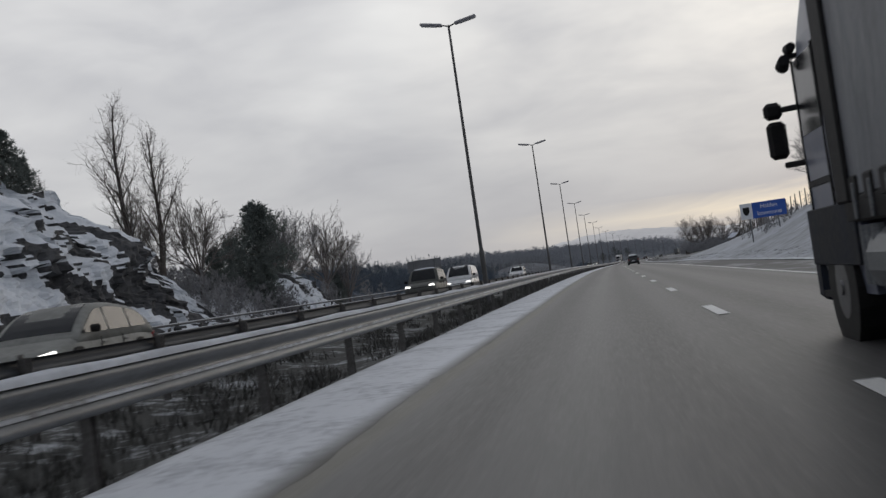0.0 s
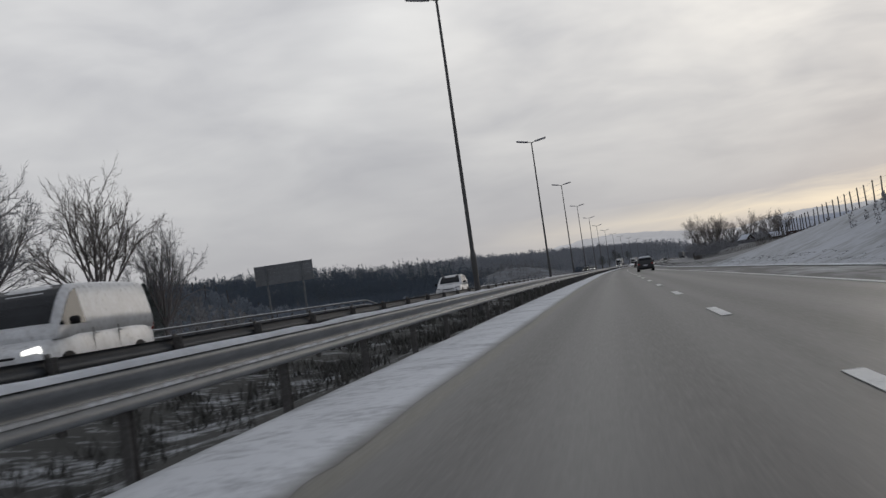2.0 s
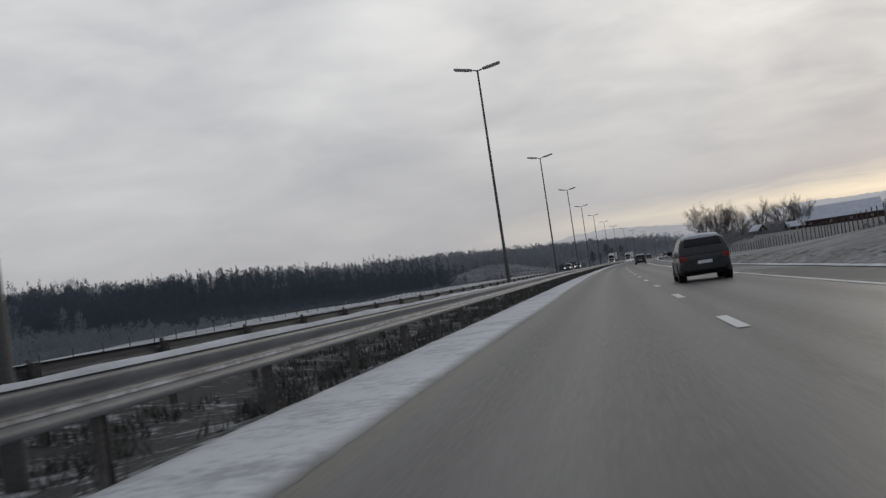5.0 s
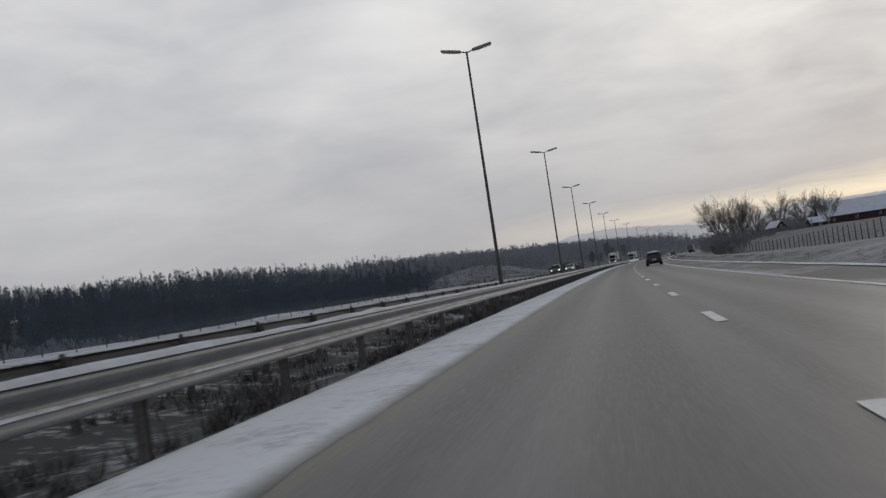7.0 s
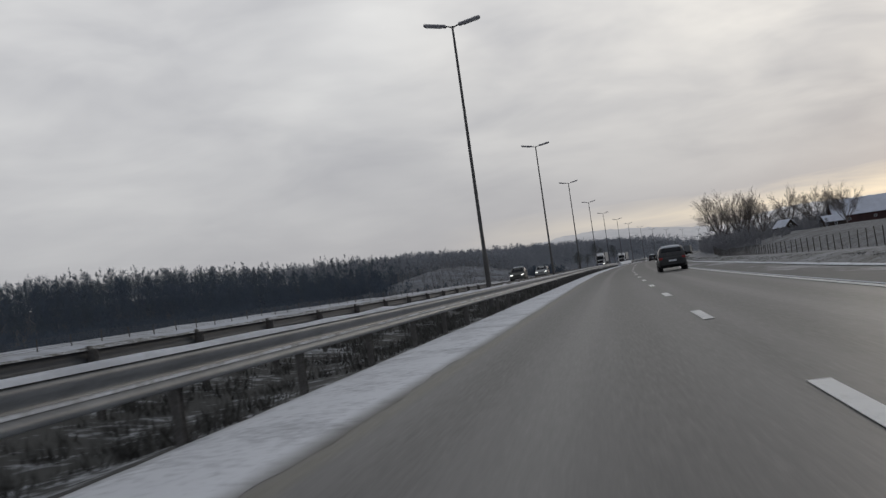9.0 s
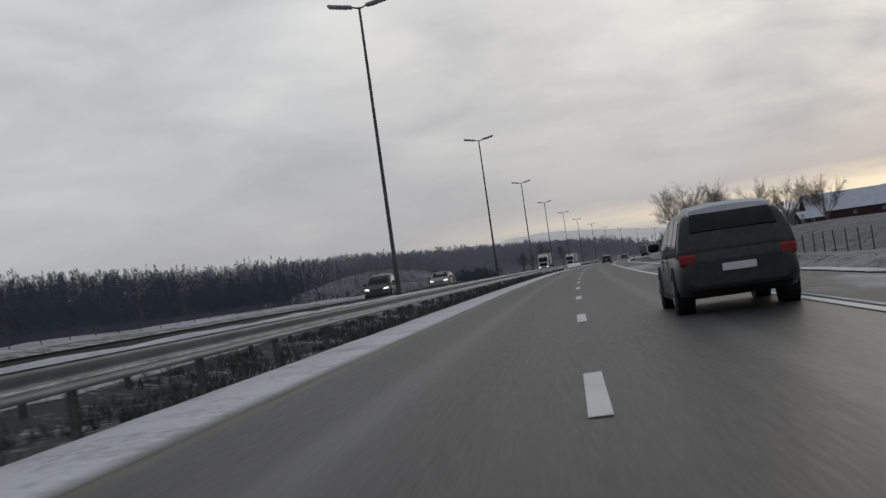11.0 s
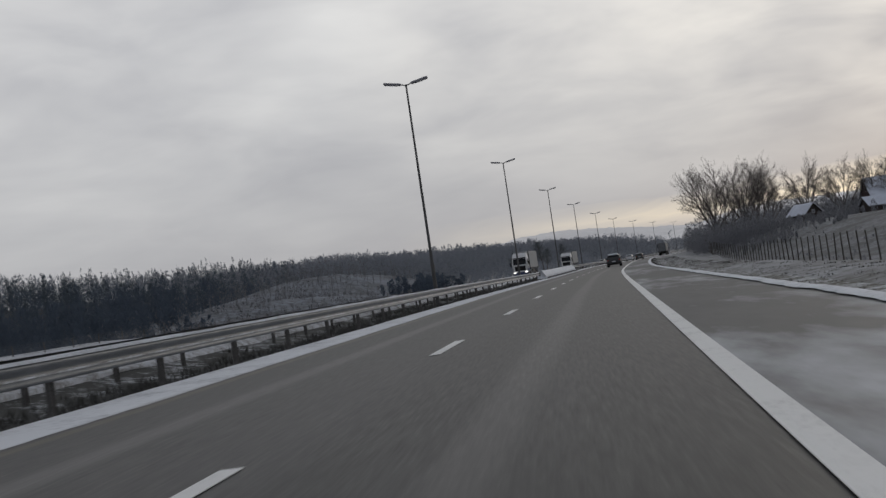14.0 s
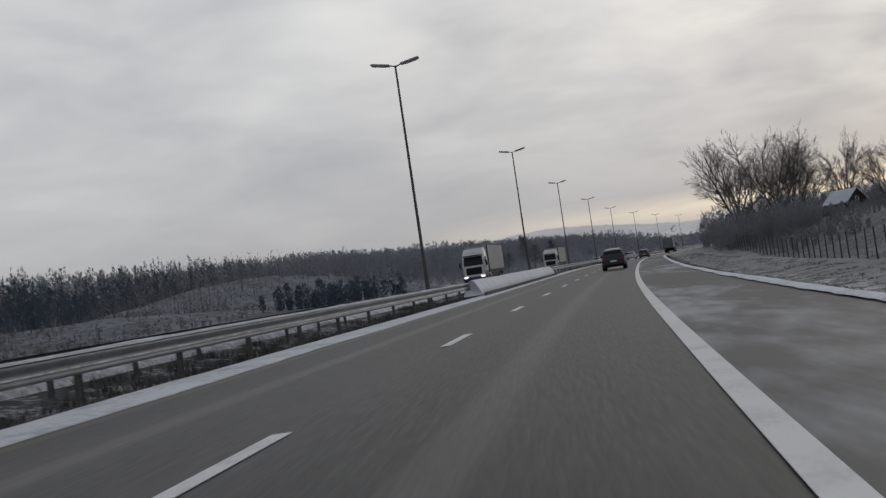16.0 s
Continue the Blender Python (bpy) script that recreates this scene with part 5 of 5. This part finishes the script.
def wheel(parent, x, y, r, w, sub="wheel"):
    side = 1 if x > 0 else -1
    bm = bmesh.new()
    tube(bm, (x - w / 2, y, r), (x + w / 2, y, r), r, r, 20)
    edges = [e for e in bm.edges if abs(e.verts[0].co.x - e.verts[1].co.x) < 1e-5]
    bmesh.ops.bevel(bm, geom=edges, offset=0.03, segments=1, affect="EDGES")
    tyre = part("wheel", bm, TYRE, parent, "black winter tyre")
    bm = bmesh.new()
    tube(bm, (x + side * (w / 2 - 0.02), y, r), (x + side * (w / 2 + 0.012), y, r), r * 0.64, r * 0.58, 16)
    tube(bm, (x + side * (w / 2), y, r), (x + side * (w / 2 + 0.03), y, r), r * 0.16, r * 0.13, 10)
    part("rim", bm, RIM, tyre)


def strip_mesh(name, lower, upper, mat, parent, shift, label=""):
    """A thin closed sheet between two rows of points, shift deep."""
    bm, n = bmesh.new(), len(lower)
    d = Vector(shift)
    out = [[bm.verts.new(Vector(p)) for p in row] for row in (lower, upper)]
    inn = [[bm.verts.new(Vector(p) - d) for p in row] for row in (lower, upper)]
    for i in range(n - 1):
        bm.faces.new((out[0][i], out[0][i + 1], out[1][i + 1], out[1][i]))
        bm.faces.new((inn[0][i + 1], inn[0][i], inn[1][i], inn[1][i + 1]))
        for row in (0, 1):
            bm.faces.new((out[row][i], inn[row][i], inn[row][i + 1], out[row][i + 1]))
    for i in (0, n - 1):
        bm.faces.new((out[0][i], out[1][i], inn[1][i], inn[0][i]))
    bmesh.ops.recalc_face_normals(bm, faces=bm.faces)
    return part(name, bm, mat, parent, label)


def car(name, m, paint, label, L=4.5, W=1.82, H=1.6, belt=0.98, hood=0.98, nose=0.78, cabin=(-0.5, 0.22), roof=(-0.43, 0.02), lit=True, snow=True, category="car", windows_rear=True, rails=False, drop=0.05):
    """A road car that faces +y: a lofted body, a domed cabin with its panes, wheels and fittings."""
    ob = thing(name, m, label, category, "vehicles on the motorway")
    w = W / 2
    wheel_y = (-0.30 * L, 0.315 * L)
    stations = ((-0.5, 0.44, belt - 0.20, 0.80), (-0.494, 0.36, belt - 0.08, 0.89), (-0.47, 0.29, belt - 0.02, 0.955), (-0.40, 0.24, belt, 0.99), (-0.30, 0.22, belt + 0.005, 1.0), (-0.1, 0.21, belt, 0.995), (0.08, 0.21, belt - 0.01, 0.995), (0.20, 0.21, belt - 0.015, 1.0), (0.29, 0.22, hood, 0.995),
                (0.36, 0.22, hood - 0.35 * (hood - nose), 0.985), (0.43, 0.23, hood - 0.72 * (hood - nose), 0.95), (0.47, 0.25, nose, 0.89), (0.49, 0.29, nose - 0.08, 0.80), (0.5, 0.36, nose - 0.2, 0.68))
    section = ((0.84, 0.0), (0.95, 0.07), (0.995, 0.22), (1.0, 0.45), (0.985, 0.68), (0.955, 0.82), (0.91, 0.92), (0.80, 0.985), (0.5, 1.0))
    rings = []
    for u, zb, zt, ww in stations:
        half = [(w * ww * f, u * L, zb + (zt - zb) * g) for f, g in section]
        rings.append([(-x, y, z) for x, y, z in half] + half[::-1])
    bm = bmesh.new()
    loft(bm, rings)
    body = part("body", bm, paint, ob)
    body.data.polygons.foreach_set("use_smooth", [len(p.vertices) == 4 for p in body.data.polygons])
    # the cabin: its height along the car, its half width at a height
    c0, c1, r0, r1 = cabin[0] * L + 0.03, cabin[1] * L, roof[0] * L, roof[1] * L

    def top(y):
        if y > r1:
            t = (c1 - y) / (c1 - r1)
            return hood - 0.03 + (H - hood + 0.03) * (1 - (1 - t) ** 1.35) ** 0.92
        if y < r0:
            t = (y - c0) / max(0.01, r0 - c0)
            return belt - 0.03 + (H - drop - belt + 0.03) * (1 - (1 - min(1, t)) ** 1.6) ** 0.8
        t = (r1 - y) / (r1 - r0)
        return H - drop * t * t + 0.02 * math.sin(math.pi * t)

    def half_width(z):
        return w * (0.935 - 0.17 * max(0.0, (z - belt) / (H - belt)) ** 1.25)
    ys = [c0 + (r0 - c0) * i / 5 for i in range(5)] + [r0 + (r1 - r0) * i / 6 for i in range(6)] + [r1 + (c1 - r1) * i / 7 for i in range(8)]
    rings = []
    for y in ys:
        zt, zb = top(y), min(belt, hood) - 0.12
        half = [(half_width(zb), zb)] + [(half_width(zb + (zt - zb) * g) - inset, zb + (zt - zb) * g) for g, inset in ((0.35, 0), (0.65, 0), (0.86, 0.004), (0.95, 0.035))] + [(half_width(zt) * 0.84, zt - 0.008), (half_width(zt) * 0.45, zt + 0.012)]
        rings.append([(-x, y, z) for x, z in half] + [(x, y, z) for x, z in half[::-1]])
    bm = bmesh.new()
    loft(bm, rings)
    cab = part("cabin", bm, paint, ob)
    cab.data.polygons.foreach_set("use_smooth", [len(p.vertices) == 4 for p in cab.data.polygons])
    # windscreen and rear window lie on the slopes, 12 mm proud
    for name_, y_low, y_high, wide in (("windscreen", c1 - 0.16 * (c1 - r1), r1 + 0.02, 0.82), ("rear_window", c0 + 0.30 * (r0 - c0), r0 - 0.02, 0.80)):
        if name_ == "rear_window" and not windows_rear:
            continue
        rows = [y_low + (y_high - y_low) * i / 5 for i in range(6)]
        face = 1 if name_ == "windscreen" else -1
        left = [(-half_width(top(y)) * wide, y + 0.03 * face, top(y) - 0.004) for y in rows]
        right = [(half_width(top(y)) * wide, y + 0.03 * face, top(y) - 0.004) for y in rows]
        strip_mesh(name_, left, right, GLASS, cab, (0, 0.02 * face, 0.02))
    for side in (-1, 1):
        spans = ((0.03, 0.25), (0.28, 0.56), (0.59, 0.93)) if windows_rear else ((0.70, 0.95),)
        for a, b in spans:
            rows = [c0 + 0.06 * L + (c1 - c0 - 0.06 * L) * (a + (b - a) * i / 4) for i in range(5)]
            low_ = [max(belt, hood) + 0.045] * 5
            high = [max(low_[0] + 0.02, top(y) - 0.105) for y in rows]
            strip_mesh("side_window", [(side * (half_width(z) + 0.012), y, z) for y, z in zip(rows, low_)], [(side * (half_width(z) + 0.010), y, z) for y, z in zip(rows, high)], GLASS, cab, (0.02 * side, 0, 0))
        for y in wheel_y:
            bm = bmesh.new()
            tube(bm, (side * (w - 0.26), y, 0.36), (side * (w + 0.004), y, 0.36), 0.40, 0.395, 22)
            part("wheel_arch", bm, BLACK, body)
            wheel(ob, side * (w - 0.10), y, 0.335, 0.235)
        for y in (-0.12 * L, 0.10 * L):
            bm = bmesh.new()
            box(bm, side * (w * 0.985), y, (belt + 0.34) / 2, 0.012, 0.012, belt - 0.46)
            part("door_seam", bm, BLACK, body)
            bm = bmesh.new()
            box(bm, side * (w * 0.985 + 0.012), y - 0.14, belt - 0.16, 0.03, 0.18, 0.03, 0.006)
            part("door_handle", bm, paint, body)
        bm = bmesh.new()
        box(bm, side * (w + 0.085), c1 - 0.30 * (c1 - r1) - 0.12, belt + 0.10, 0.19, 0.11, 0.14, 0.035)
        part("mirror", bm, BLACK, ob)
        bm = bmesh.new()
        box(bm, 0, 0, 0, 0.32, 0.14, 0.12, 0.025)
        bmesh.ops.transform(bm, matrix=Matrix.Translation((side * w * 0.70, 0.468 * L, nose - 0.05)) @ Euler((radians(-14), radians(side * -10), radians(side * -24))).to_matrix().to_4x4(), verts=bm.verts)
        part("headlight", bm, LIGHT_ON if lit else LENS, ob, "lit headlight" if lit else "")
        bm = bmesh.new()
        box(bm, side * w * 0.80, -0.488 * L, belt - 0.16, 0.26, 0.10, 0.17, 0.03)
        part("tail_light", bm, TAIL, ob)
        bm = bmesh.new()
        box(bm, side * (w - 0.02), 0, 0.29, 0.05, L * 0.44, 0.13, 0.015)
        part("sill", bm, BLACK, ob)
        if rails:
            bm = bmesh.new()
            tube(bm, (side * 0.66 * w, r0 + 0.15, H - drop + 0.06), (side * 0.66 * w, r1 - 0.1, H + 0.05), 0.022, 0.022, 6)
            part("roof_rail", bm, BLACK, ob)
    bm = bmesh.new()
    box(bm, 0, 0.485 * L, nose - 0.16, W * 0.46, 0.09, 0.17, 0.03)
    part("grille", bm, BLACK, ob)
    bm = bmesh.new()
    box(bm, 0, 0.478 * L, 0.37, W * 0.78, 0.13, 0.2, 0.05)
    part("bumper", bm, BLACK, ob)
    bm = bmesh.new()
    box(bm, 0, -0.484 * L, 0.44, W * 0.84, 0.13, 0.2, 0.04)
    part("bumper", bm, BLACK, ob)
    bm = bmesh.new()
    box(bm, 0, -0.5 * L - 0.012, belt - 0.32, 0.5, 0.02, 0.11, 0.003)
    part("plate", bm, SIGN_WHITE, ob, "pale plate without writing")
    if snow:
        rows = [r0 - 0.06 + (r1 - r0) * i / 6 for i in range(7)]
        rings = []
        for i, y in enumerate(rows):
            z, wid, h = top(y), half_width(top(y)), (0.085, 0.1, 0.085, 0.07, 0.065, 0.06, 0.02)[i]
            rings.append([(-wid * 0.86, y, z - 0.02), (-wid * 0.80, y, z + h * 0.8), (-wid * 0.3, y, z + h + 0.015), (wid * 0.3, y, z + h + 0.015), (wid * 0.80, y, z + h * 0.8), (wid * 0.86, y, z - 0.02)])
        bm = bmesh.new()
        loft(bm, rings)
        part("roof_snow", bm, FRESH_SNOW, ob, "thin layer of snow on the roof")
    return ob


LANE_L, LANE_R, LANE_ON, LANE_ON2 = -1.75, 1.75, -11.6, -15.0
car("car", at(-19.6, -11.5, 0, 180), DARK_SILVER, "olive-silver oncoming hatchback with its headlights on", L=4.3, H=1.5, belt=0.93, hood=0.93, nose=0.70, roof=(-0.30, 0.04), cabin=(-0.49, 0.30), snow=False, drop=0.09)
car("off_road_car", at(24.9, -11.7, 0, 180), GREY_CAR, "tall dark grey-green oncoming off-road car with snow on its bonnet", L=4.9, W=1.86, H=1.84, belt=1.14, hood=1.12, nose=0.98, cabin=(-0.495, 0.18), roof=(-0.47, 0.04), rails=True)
car("van", at(41.8, -11.8, 0, 180), WHITE_CAR, "white oncoming panel van with its headlights on", L=4.9, W=1.92, H=1.94, belt=1.16, hood=1.10, nose=0.86, cabin=(-0.5, 0.37), roof=(-0.49, 0.14), windows_rear=False, category="van", snow=False, drop=0.02)
car("car", at(103.5, -13.0, 0, 180), WHITE_CAR, "white oncoming sport utility car with black roof rails", L=4.5, W=1.86, H=1.68, belt=1.05, hood=1.04, nose=0.86, cabin=(-0.5, 0.25), rails=True, lit=False, snow=False)
car("car", at(373, -13.4, 0, 180), GREY_CAR, "dark oncoming family car with a pale snowy flank and headlights on", L=4.3, H=1.58, belt=0.98, hood=0.96, nose=0.74, cabin=(-0.49, 0.30), roof=(-0.40, 0.04), drop=0.08)
car("car", at(402, -13.0, 0, 180), SILVER_CAR, "silver oncoming estate car with its headlights on", L=4.5, H=1.5, cabin=(-0.49, 0.29), roof=(-0.42, 0.04), belt=0.95, hood=0.94, nose=0.74, snow=False, drop=0.09)
for ahead, aside in ((156, LANE_R), (314, 2.4), (540, LANE_R)):
    car("car", at(ahead, aside, 0), BLACK_CAR, "black car seen from behind with snow on its roof", L=4.4, W=1.84, H=1.6, belt=1.0, cabin=(-0.495, 0.26), roof=(-0.40, 0.02), lit=False, drop=0.07)
car("car", at(675, LANE_R, 0), GREY_CAR, "dark car far ahead in the slow lane", L=4.4, H=1.55, lit=False)
car("car", at(693, LANE_L, 0), WHITE_CAR, "white car far ahead in the fast lane", L=4.4, H=1.5, lit=False)
car("car", at(720, LANE_ON, 0, 180), WHITE_CAR, "white oncoming car far ahead", L=4.4, H=1.5)


def lorry(m, cab_paint, body_paint, label, body_len=13.2, gap=0.9, lit=True, lamps=False, post=0.16, lower=BLUE_CAB):
    """A tractor with a curtain-sided trailer; its front bumper is at y = 0 and it faces +y."""
    ob = thing("lorry", m, label, "lorry", "vehicles on the motorway")
    bm = bmesh.new()
    rings = []
    for z, y_front, ww, back in ((0.45, -0.02, 1.16, -2.2), (1.15, 0.0, 1.23, -2.25), (1.9, -0.03, 1.24, -2.25), (2.9, -0.28, 1.20, -2.25), (3.35, -0.62, 1.14, -2.25), (3.75, -1.25, 1.02, -2.25)):
        c = 0.22
        rings.append([(-ww, back, z), (-ww, y_front - c, z), (-ww + c, y_front, z), (ww - c, y_front, z), (ww, y_front - c, z), (ww, back, z)])
    loft(bm, rings)
    cab = part("cab", bm, cab_paint, ob)
    bm = bmesh.new()
    for pts in ([(-1.02, 0.03, 1.95), (1.02, 0.03, 1.95), (0.98, -0.24, 2.88), (-0.98, -0.24, 2.88)],):
        o = [bm.verts.new(p) for p in pts]
        i2 = [bm.verts.new((p[0], p[1] - 0.06, p[2])) for p in pts]
        bm.faces.new(o)
        bm.faces.new(i2[::-1])
        for k in range(4):
            bm.faces.new((o[k], i2[k], i2[(k + 1) % 4], o[(k + 1) % 4]))
    part("windscreen", bm, GLASS, cab)
    bm = bmesh.new()
    box(bm, 0, 0.06, 2.98, 2.1, 0.36, 0.12, 0.03)
    part("sun_visor", bm, BLACK, cab)
    bm = bmesh.new()
    box(bm, 0, 0.01, 1.35, 1.7, 0.06, 0.75, 0.03)
    part("grille", bm, BLACK, cab)
    bm = bmesh.new()
    box(bm, 0, -0.02, 0.55, 2.46, 0.34, 0.42, 0.06)
    part("bumper", bm, lower, cab)
    for x in (-1, 1):
        bm = bmesh.new()
        box(bm, x * 1.232, -0.85, 2.35, 0.02, 0.95, 0.75, 0.008)
        part("side_window", bm, GLASS, cab)
        bm = bmesh.new()
        box(bm, x * 1.238, -0.85, 1.5, 0.02, 1.05, 0.06)
        box(bm, x * 1.238, -0.3, 1.9, 0.02, 0.04, 1.7)
        box(bm, x * 1.238, -1.4, 1.9, 0.02, 0.04, 1.7)
        part("door_seam", bm, BLACK, cab)
        bm = bmesh.new()
        box(bm, x * 1.235, -1.05, 0.98, 0.03, 2.2, 0.55, 0.01)
        part("side_skirt", bm, lower, cab, "dark lower panel")
        bm = bmesh.new()
        tube(bm, (x * 1.2, -0.2, 2.30), (x * 1.40, -0.08, 2.30), 0.03, 0.03, 6)
        arm = part("mirror_arm", bm, BLACK, cab)
        bm = bmesh.new()
        tube(bm, (x * 1.2, -0.2, 1.74), (x * 1.40, -0.08, 1.74), 0.03, 0.03, 6)
        part("mirror_arm", bm, BLACK, cab)
        bm = bmesh.new()
        box(bm, x * 1.44, -0.06, 2.0, 0.19, 0.13, 0.38, 0.04)
        part("mirror", bm, BLACK, arm)
        bm = bmesh.new()
        box(bm, x * 1.45, -0.06, 2.30, 0.18, 0.13, 0.17, 0.04)
        part("wide_angle_mirror", bm, BLACK, arm)
        bm = bmesh.new()
        box(bm, x * 0.92, 0.12, 0.72, 0.44, 0.1, 0.2, 0.03)
        part("headlight", bm, LIGHT_ON if lit else LENS, cab)
        bm = bmesh.new()
        tube(bm, (x * 0.86, -1.18, 0.52), (x * 1.24, -1.18, 0.52), 0.62, 0.62, 20)
        part("wheel_arch", bm, BLACK, cab)
        bm = bmesh.new()
        for i in range(3):
            box(bm, x * 1.14, -0.42, 0.42 + i * 0.36, 0.2, 0.4, 0.06)
        part("step", bm, BLACK, cab)
        for y in (-1.18, -4.3):
            wheel(ob, x * 1.06, y, 0.5, 0.34)
        for k in range(3):
            wheel(ob, x * 1.06, -gap - 2.25 - body_len + 2.2 + 1.31 * k, 0.5, 0.36)
        bm = bmesh.new()
        tube(bm, (x * 0.98, -2.6, 0.75), (x * 0.98, -3.6, 0.75), 0.32, 0.32, 14)
        part("fuel_tank", bm, GALV, ob)
        if lamps:
            bm = bmesh.new()
            tube(bm, (x * 0.9, -0.5, 2.78), (x * 1.31, -0.36, 2.78), 0.03, 0.03, 6)
            tube(bm, (x * 1.33, -0.48, 2.74), (x * 1.33, -0.30, 2.70), 0.055, 0.068, 14)
            tube(bm, (x * 1.25, -0.48, 2.86), (x * 1.25, -0.30, 2.86), 0.045, 0.055, 14)
            part("spot_lamp", bm, BLACK, cab)
            bm = bmesh.new()
            tube(bm, (x * 1.0, -0.62, 3.3), (x * 1.06, -0.7, 5.2), 0.008, 0.004, 5)
            part("antenna", bm, BLACK, cab)
            for k in range(3):
                bm = bmesh.new()
                tube(bm, (x * 1.17, -2.30 - 0.21 * k, 0.55), (x * 1.17, -2.30 - 0.21 * k, 1.04), 0.085, 0.085, 12)
                part("air_tank", bm, GALV, ob, "pale upright air tank")
            bm = bmesh.new()
            box(bm, x * 1.16, -3.2, 1.16, 0.2, 2.4, 0.16, 0.02)
            for k in range(4):
                box(bm, x * 1.24, -2.35 - 0.55 * k, 1.34, 0.06, 0.3, 0.22, 0.02)
            part("side_gear", bm, BLACK, ob, "black brackets and boxes under the body")
    bm = bmesh.new()
    box(bm, -0.5, -5.0, 0.85, 0.12, 6.6, 0.26)
    box(bm, 0.5, -5.0, 0.85, 0.12, 6.6, 0.26)
    part("chassis", bm, BLACK, ob)
    y0 = -2.25 - gap
    bm = bmesh.new()
    box(bm, 0, y0 - body_len / 2, 2.62, 2.5, body_len, 2.7, 0.03)
    trailer = part("trailer_box", bm, body_paint, ob, "pale rippled curtain-sided box")
    for x in (-1, 1):
        for y in (y0 - 0.06, y0 - body_len + 0.06):
            bm = bmesh.new()
            box(bm, x * 1.245, y, 2.62, 0.09, post, 2.76, 0.02)
            part("corner_post", bm, BLACK, trailer)
        bm = bmesh.new()
        box(bm, x * 1.2, y0 - body_len / 2, 1.18, 0.12, body_len, 0.22, 0.02)
        part("side_rail", bm, BLACK, trailer)
        bm = bmesh.new()
        box(bm, x * 1.15, y0 - body_len * 0.42, 0.75, 0.06, body_len * 0.42, 0.5, 0.02)
        part("side_guard", bm, BLACK, trailer)
        for k in range(12):
            bm = bmesh.new()
            box(bm, x * 1.27, y0 - 0.5 - k * (body_len - 1) / 11, 1.24, 0.03, 0.06, 0.3, 0.01)
            part("strap", bm, GALV, trailer)
    return ob


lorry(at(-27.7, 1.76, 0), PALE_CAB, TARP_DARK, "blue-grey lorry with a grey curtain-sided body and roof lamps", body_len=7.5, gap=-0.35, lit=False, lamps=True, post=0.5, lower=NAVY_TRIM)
lorry(at(569, LANE_ON2 + 1.2, 0, 180), WHITE_CAR, TARP, "white oncoming articulated lorry with its headlights on")
lorry(at(653, LANE_ON2 + 1.2, 0, 180), WHITE_CAR, TARP, "oncoming articulated lorry with a pale cab far ahead")
lorry(at(782, LANE_R, 0), GREY_CAR, SIGN_BACK, "dark box lorry far ahead in the slow lane", body_len=8.0, gap=0.5, lit=False)
